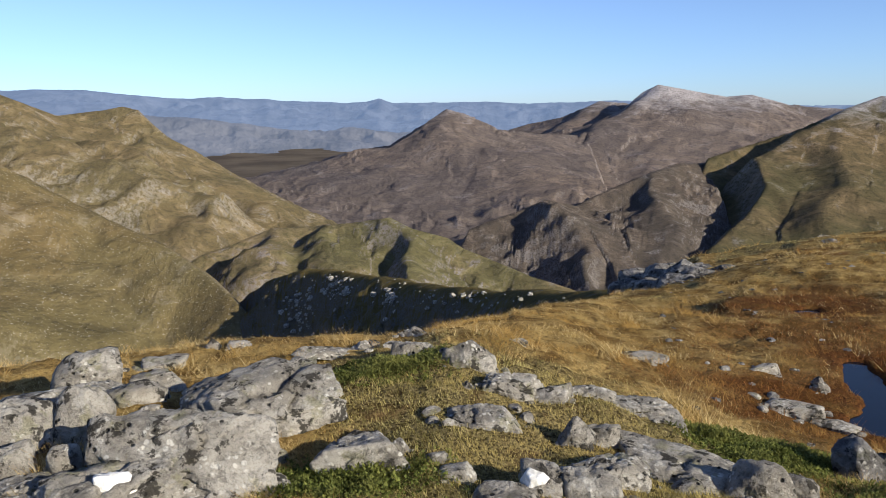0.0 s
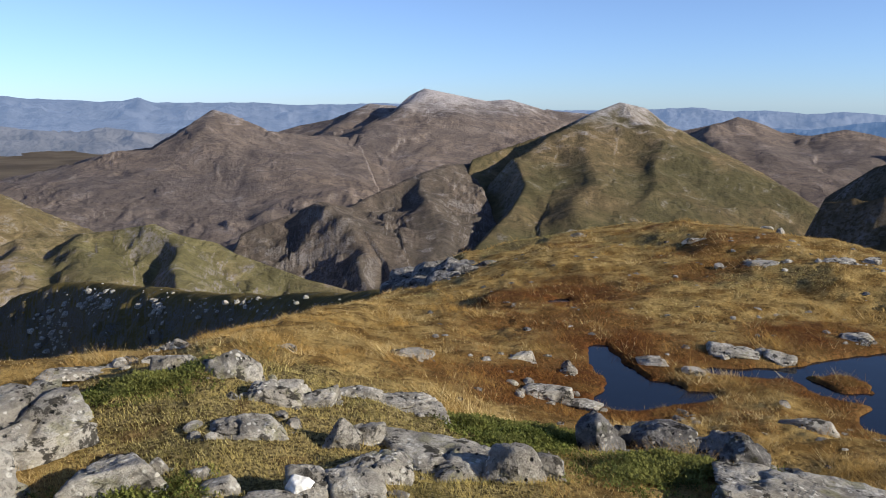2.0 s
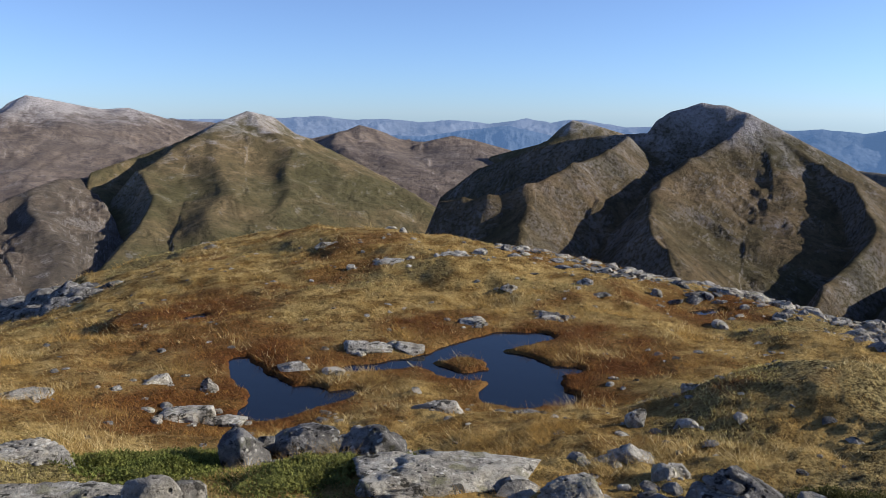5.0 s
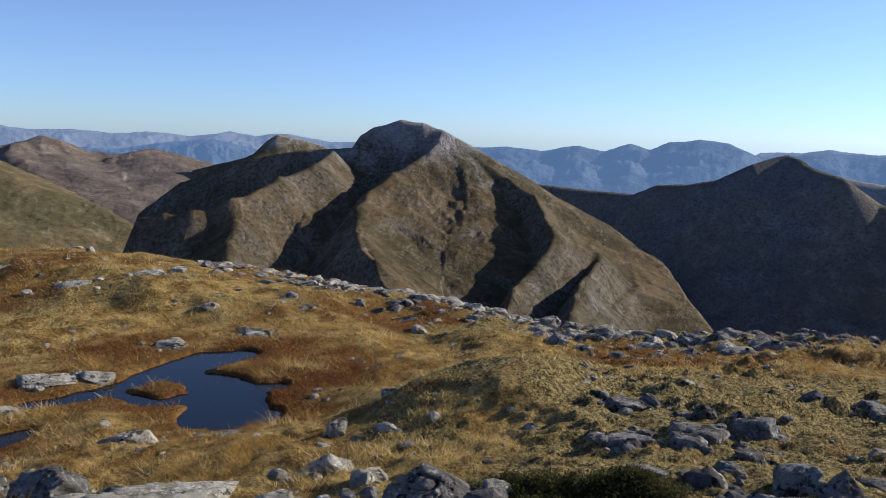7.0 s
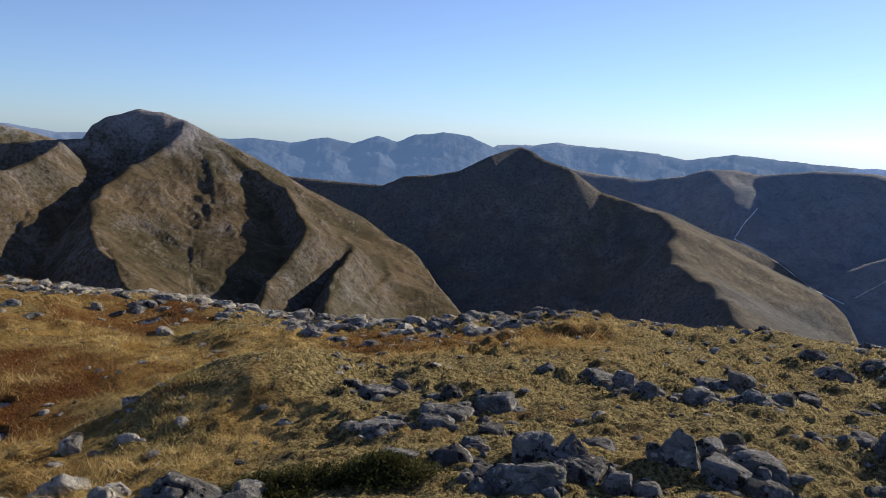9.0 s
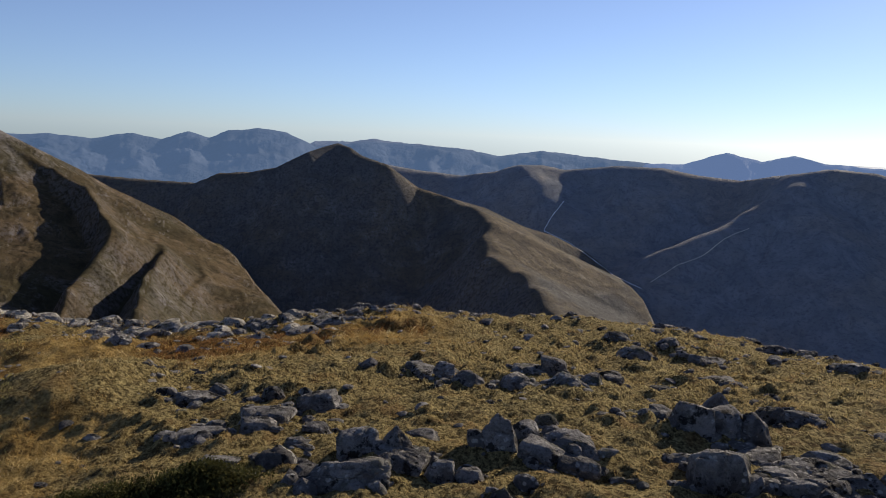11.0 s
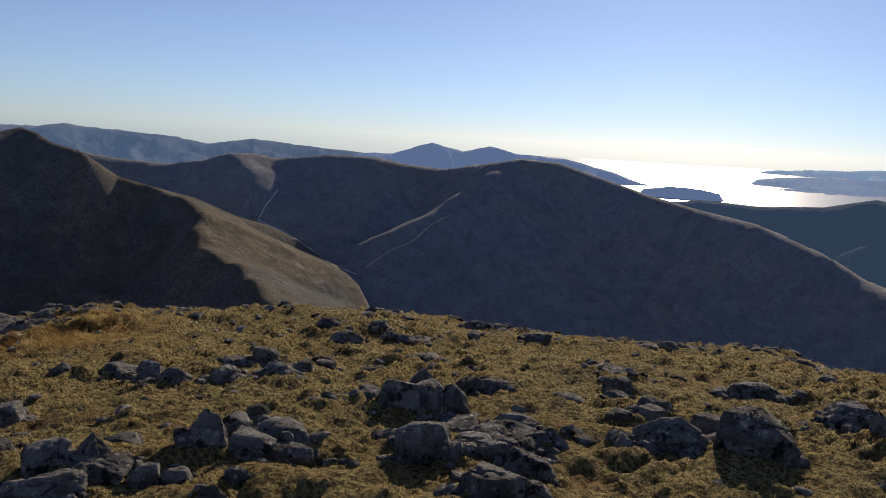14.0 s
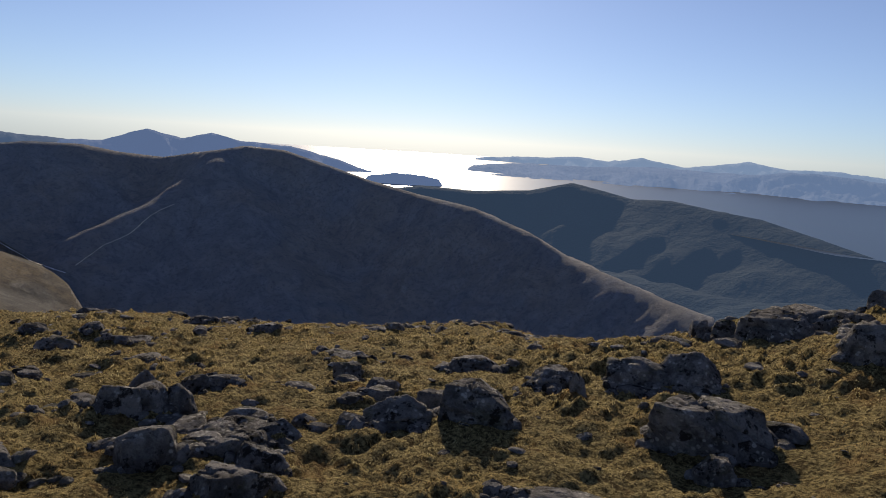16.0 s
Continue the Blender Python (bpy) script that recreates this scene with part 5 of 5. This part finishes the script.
# broken boulders over the shaded face of the spur
spur = [o for o in scene.objects if o.get("label", "").startswith("dark rocky spur")][0]
polys = spur.data.polygons
mid = np.array([p.center[:] for p in polys])
nrm = np.array([p.normal[:] for p in polys])
area = np.array([p.area for p in polys])
bearing, away = np.degrees(np.arctan2(mid[:, 0], mid[:, 1])), np.hypot(mid[:, 0], mid[:, 1])
rise = np.degrees(np.arctan2(mid[:, 2] - EYE, away))
drifts = sum(np.exp(-((bearing - b) / w) ** 2 - ((rise - e) / h) ** 2) for b, e, w, h in
             ((-10.6, -14.4, 0.8, 1.3), (-7.6, -12.9, 0.9, 0.7), (-3.8, -13.5, 0.8, 0.9), (2.0, -13.9, 3.0, 0.5), (7.0, -13.9, 2.0, 0.4)))
facing = nrm[:, 0] * mid[:, 0] + nrm[:, 1] * mid[:, 1] < 0
area = area * facing * (bearing > -13) * (bearing < 15) * (drifts + 0.03)
verts, faces, base = [], [], 0
for k, i in enumerate(rng.choice(len(mid), 900, p=area / area.sum())):
    s = (0.07 + 0.33 * rng.uniform(0, 1) ** 4) * away[i] / 80
    p = stone_shape("BPFD"[k % 4], random.Random(k), dirs) * (s, s * 0.8, s * 0.7) + mid[i] + rng.normal(0, 0.2, 3)
    verts.append(p)
    faces.append(tris + base)
    base += len(p)
scree = mesh_object("scree", np.concatenate(verts).tolist(), np.concatenate(faces).tolist(), ROCK, smooth=False)
tagged(scree, "pale broken boulders over the shaded spur face", "scree", kind="stuff")


# ---- grass, sedge and moss ----
def blade_material(name, lo, hi, dry, shine=0.35):
    n = Nodes(name)
    p = n.place()
    r = n.island_random()
    col = n.mix(n.ramp(r, 0.0, 0.4), tuple(c * 0.25 for c in lo), n.mix(n.ramp(r, 0.3, 1.0), lo, hi))
    col = n.mix(n.ramp(n.noise(p, 1.3, 5, 0.65), 0.42, 0.6), col, dry)
    col = n.mix(n.ramp(n.noise(p, 5.0, 4, 0.6), 0.5, 0.34, 0.0, 0.7), col, tuple(c * 0.35 for c in lo))
    n.put(n.bsdf.inputs["Base Color"], col)
    n.bsdf.inputs["Roughness"].default_value = 0.7
    through_leaf = n.node("ShaderNodeBsdfTranslucent", Color=col)
    both = n.node("ShaderNodeMixShader")
    both.inputs[0].default_value = shine
    n.t.links.new(n.bsdf.outputs[0], both.inputs[1])
    n.t.links.new(through_leaf.outputs[0], both.inputs[2])
    n.t.links.new(both.outputs[0], n.t.nodes["Material Output"].inputs["Surface"])
    return n.mat


def triangles(name, pts, material):
    """Many loose triangles, an array of count x 3 x 3, as one mesh."""
    n = len(pts)
    me = bpy.data.meshes.new(name)
    me.vertices.add(n * 3)
    me.vertices.foreach_set("co", pts.reshape(-1).astype(np.float32))
    me.loops.add(n * 3)
    me.loops.foreach_set("vertex_index", np.arange(n * 3, dtype=np.int32))
    me.polygons.add(n)
    me.polygons.foreach_set("loop_start", np.arange(0, n * 3, 3, dtype=np.int32))
    me.update(calc_edges=True)
    me.materials.append(material)
    return new(name, me)


def outside_rocks(x, y):
    ok = np.ones(x.shape, bool)
    for rx, ry, a, b, turn in ROCKS:
        c, s = math.cos(turn), math.sin(turn)
        u, v = (x - rx) * c + (y - ry) * s, -(x - rx) * s + (y - ry) * c
        ok &= (u / a) ** 2 + (v / b) ** 2 > 0.85
    return ok


def blades(name, x, y, height, width, lean, material, rng):
    n = len(x)
    z = ground_z(x, y)
    t = rng.uniform(0, 2 * np.pi, n)
    bend = rng.uniform(0, 2 * np.pi, n)
    bx = height * (lean * np.cos(bend) - 0.25)
    by = height * (lean * np.sin(bend) + 0.2)
    a = np.stack([x - width * np.cos(t), y - width * np.sin(t), z - 0.01], -1)
    b = np.stack([x + width * np.cos(t), y + width * np.sin(t), z - 0.01], -1)
    c = np.stack([x + bx, y + by, z + height], -1)
    return triangles(name, np.stack([a, b, c], 1), material)


rng = np.random.RandomState(11)
N = 1050000
ga = np.radians(rng.uniform(-36, 168, N))
gr = 1.7 * (24 / 1.7) ** rng.uniform(0, 1, N) ** 0.85
gx, gy = gr * np.sin(ga), gr * np.cos(ga)
pf, _ = pool_field(gx, gy)
edge = np.interp(np.degrees(ga), EDGE_AZ, EDGE_R)
keep = (pf > 0.06) & outside_rocks(gx, gy) & (gr < edge * 1.15)
gx, gy, gr, pf = gx[keep], gy[keep], gr[keep], pf[keep]
gw, gm = veg(gx, gy)
tuft = step(-0.15, 0.35, fractal(gx / 0.42, gy / 0.42, 4, 61, 0.65))
pick = rng.uniform(0, 1, len(gx))
is_moss = pick < gm
is_red = ~is_moss & (rng.uniform(0, 1, len(gx)) < gw * 0.8)
is_gold = ~is_moss & ~is_red
wid = 0.00024 * gr + 0.0004
GOLD = blade_material("golden_grass", (0.48, 0.32, 0.105), (0.92, 0.74, 0.38), (0.46, 0.285, 0.083))
RUST = blade_material("russet_sedge", (0.14, 0.052, 0.015), (0.4, 0.18, 0.052), (0.36, 0.195, 0.056))
MOSS = blade_material("mossy_grass", (0.35, 0.275, 0.12), (0.76, 0.64, 0.335), (0.48, 0.345, 0.15), 0.5)
m = is_gold & (rng.uniform(0, 1, len(gx)) < 0.25 + 0.75 * tuft)
clump = step(-0.2, 0.5, fractal(gx / 0.17, gy / 0.17, 3, 64, 0.6))
tall = step(-0.1, 0.5, fractal(gx / 1.3 + 5, gy / 1.3, 3, 66))
ob = blades("golden_grass", gx[m], gy[m], (0.02 + (0.05 + 0.1 * tall[m]) * tuft[m] * (0.35 + 0.65 * clump[m])) * rng.uniform(0.6, 1.25, m.sum()), wid[m], 1.05, GOLD, rng)
tagged(ob, "dry golden tussock grass on the plateau", "grass", kind="stuff")
m = is_red
ob = blades("russet_sedge", gx[m], gy[m], (0.02 + 0.07 * clump[m]) * rng.uniform(0.5, 1.2, m.sum()), wid[m], 1.0, RUST, rng)
tagged(ob, "russet brown bog sedge round the pools", "sedge", kind="stuff")
azd = np.degrees(np.arctan2(gx, gy))
GREEN = blade_material("green_turf", (0.29, 0.235, 0.07), (0.66, 0.56, 0.23), (0.5, 0.39, 0.14), 0.4)
m = is_moss & (azd < 66)
ob = blades("green_turf", gx[m], gy[m], rng.uniform(0.007, 0.024, m.sum()) * (1 + 0.7 * tuft[m]), wid[m] * 1.8, 0.8, GREEN, rng)
tagged(ob, "short olive green turf between the rocks", "grass", kind="stuff")
crown = np.abs(fractal(gx / 0.14, gy / 0.14, 3, 33, 0.6))
m = is_moss & (azd >= 66) & (rng.uniform(0, 1, len(gx)) < 0.3 + 0.7 * step(0.06, 0.28, crown))
ob = blades("mossy_grass", gx[m], gy[m], rng.uniform(0.003, 0.009, m.sum()) * (1 + 0.7 * tuft[m]), wid[m] * 1.7, 0.9, MOSS, rng)
tagged(ob, "short olive mossy turf in low cushions", "moss", kind="stuff")


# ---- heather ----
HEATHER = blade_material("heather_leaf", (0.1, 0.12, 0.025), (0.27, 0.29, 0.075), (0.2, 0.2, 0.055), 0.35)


# darkened copy of the leaf for clumps seen against the sun
HEATHER_BACKLIT = blade_material("backlit_heather_leaf", (0.045, 0.05, 0.015), (0.12, 0.11, 0.035), (0.08, 0.075, 0.025), 0.3)


def heather(x, y, a, b, turn, seed):
    rng = np.random.RandomState(seed + 90)
    n = int(1300 * min(4.0, max(0.5, a * b * 9)))
    u = rng.normal(0, 0.45, (n, 2)).clip(-1.15, 1.15)
    lump = fractal(u[:, 0] * a * 5 + seed, u[:, 1] * b * 5, 2, seed)
    c, s = math.cos(radians(turn)), math.sin(radians(turn))
    px, py = x + u[:, 0] * a * c - u[:, 1] * b * s, y + u[:, 0] * a * s + u[:, 1] * b * c
    ok = outside_rocks(px, py)
    px, py, u, lump = px[ok], py[ok], u[ok], lump[ok]
    n = len(px)
    tall = 0.7 * (0.04 + 0.09 * np.clip(1 - np.hypot(u[:, 0], u[:, 1]), 0, 1) + 0.05 * lump).clip(0.03) * rng.uniform(0.8, 1.15, n)
    z = ground_z(px, py)
    tris = []
    for k in range(9):
        f = (k + 1) / 9
        t, e = rng.uniform(0, 6.283, n), rng.uniform(0.2, 1.2, n)
        size = rng.uniform(0.009, 0.02, n)
        ox, oy = rng.normal(0, 0.012, n), rng.normal(0, 0.012, n)
        p = np.stack([px + ox, py + oy, z + tall * f], -1)
        d = np.stack([np.cos(t) * np.cos(e), np.sin(t) * np.cos(e), np.sin(e)], -1) * size[:, None]
        side = np.stack([-np.sin(t), np.cos(t), 0 * t], -1) * (size * 0.35)[:, None]
        tris.append(np.stack([p - side, p + side, p + d], 1))
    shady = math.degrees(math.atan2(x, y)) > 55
    ob = triangles("heather", np.concatenate(tris), HEATHER_BACKLIT if shady else HEATHER)
    words = "low brown-green heather mat beside rocks, darkened as backlit" if shady else "low bright green heather and crowberry clump between rocks"
    return tagged(ob, words, "heather", "heather clumps", "stuff")


heather(-0.48, 3.44, 0.47, 0.26, 8, 0)
heather(-0.43, 5.25, 0.44, 0.38, 5, 1)
heather(1.67, 4.70, 0.26, 0.23, -20, 2)
heather(1.91, 4.43, 0.41, 0.41, -23, 3)
heather(2.32, 3.72, 0.33, 0.48, -31, 4)
heather(3.03, 3.68, 0.16, 0.18, -38, 5)
heather(2.04, 4.70, 0.46, 0.38, -21, 6)
heather(2.54, 3.64, 0.45, 0.33, -33, 7)
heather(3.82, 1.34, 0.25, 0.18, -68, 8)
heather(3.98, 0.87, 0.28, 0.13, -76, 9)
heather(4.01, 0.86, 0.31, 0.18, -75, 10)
heather(-1.29, 3.25, 0.38, 0.10, 22, 11)
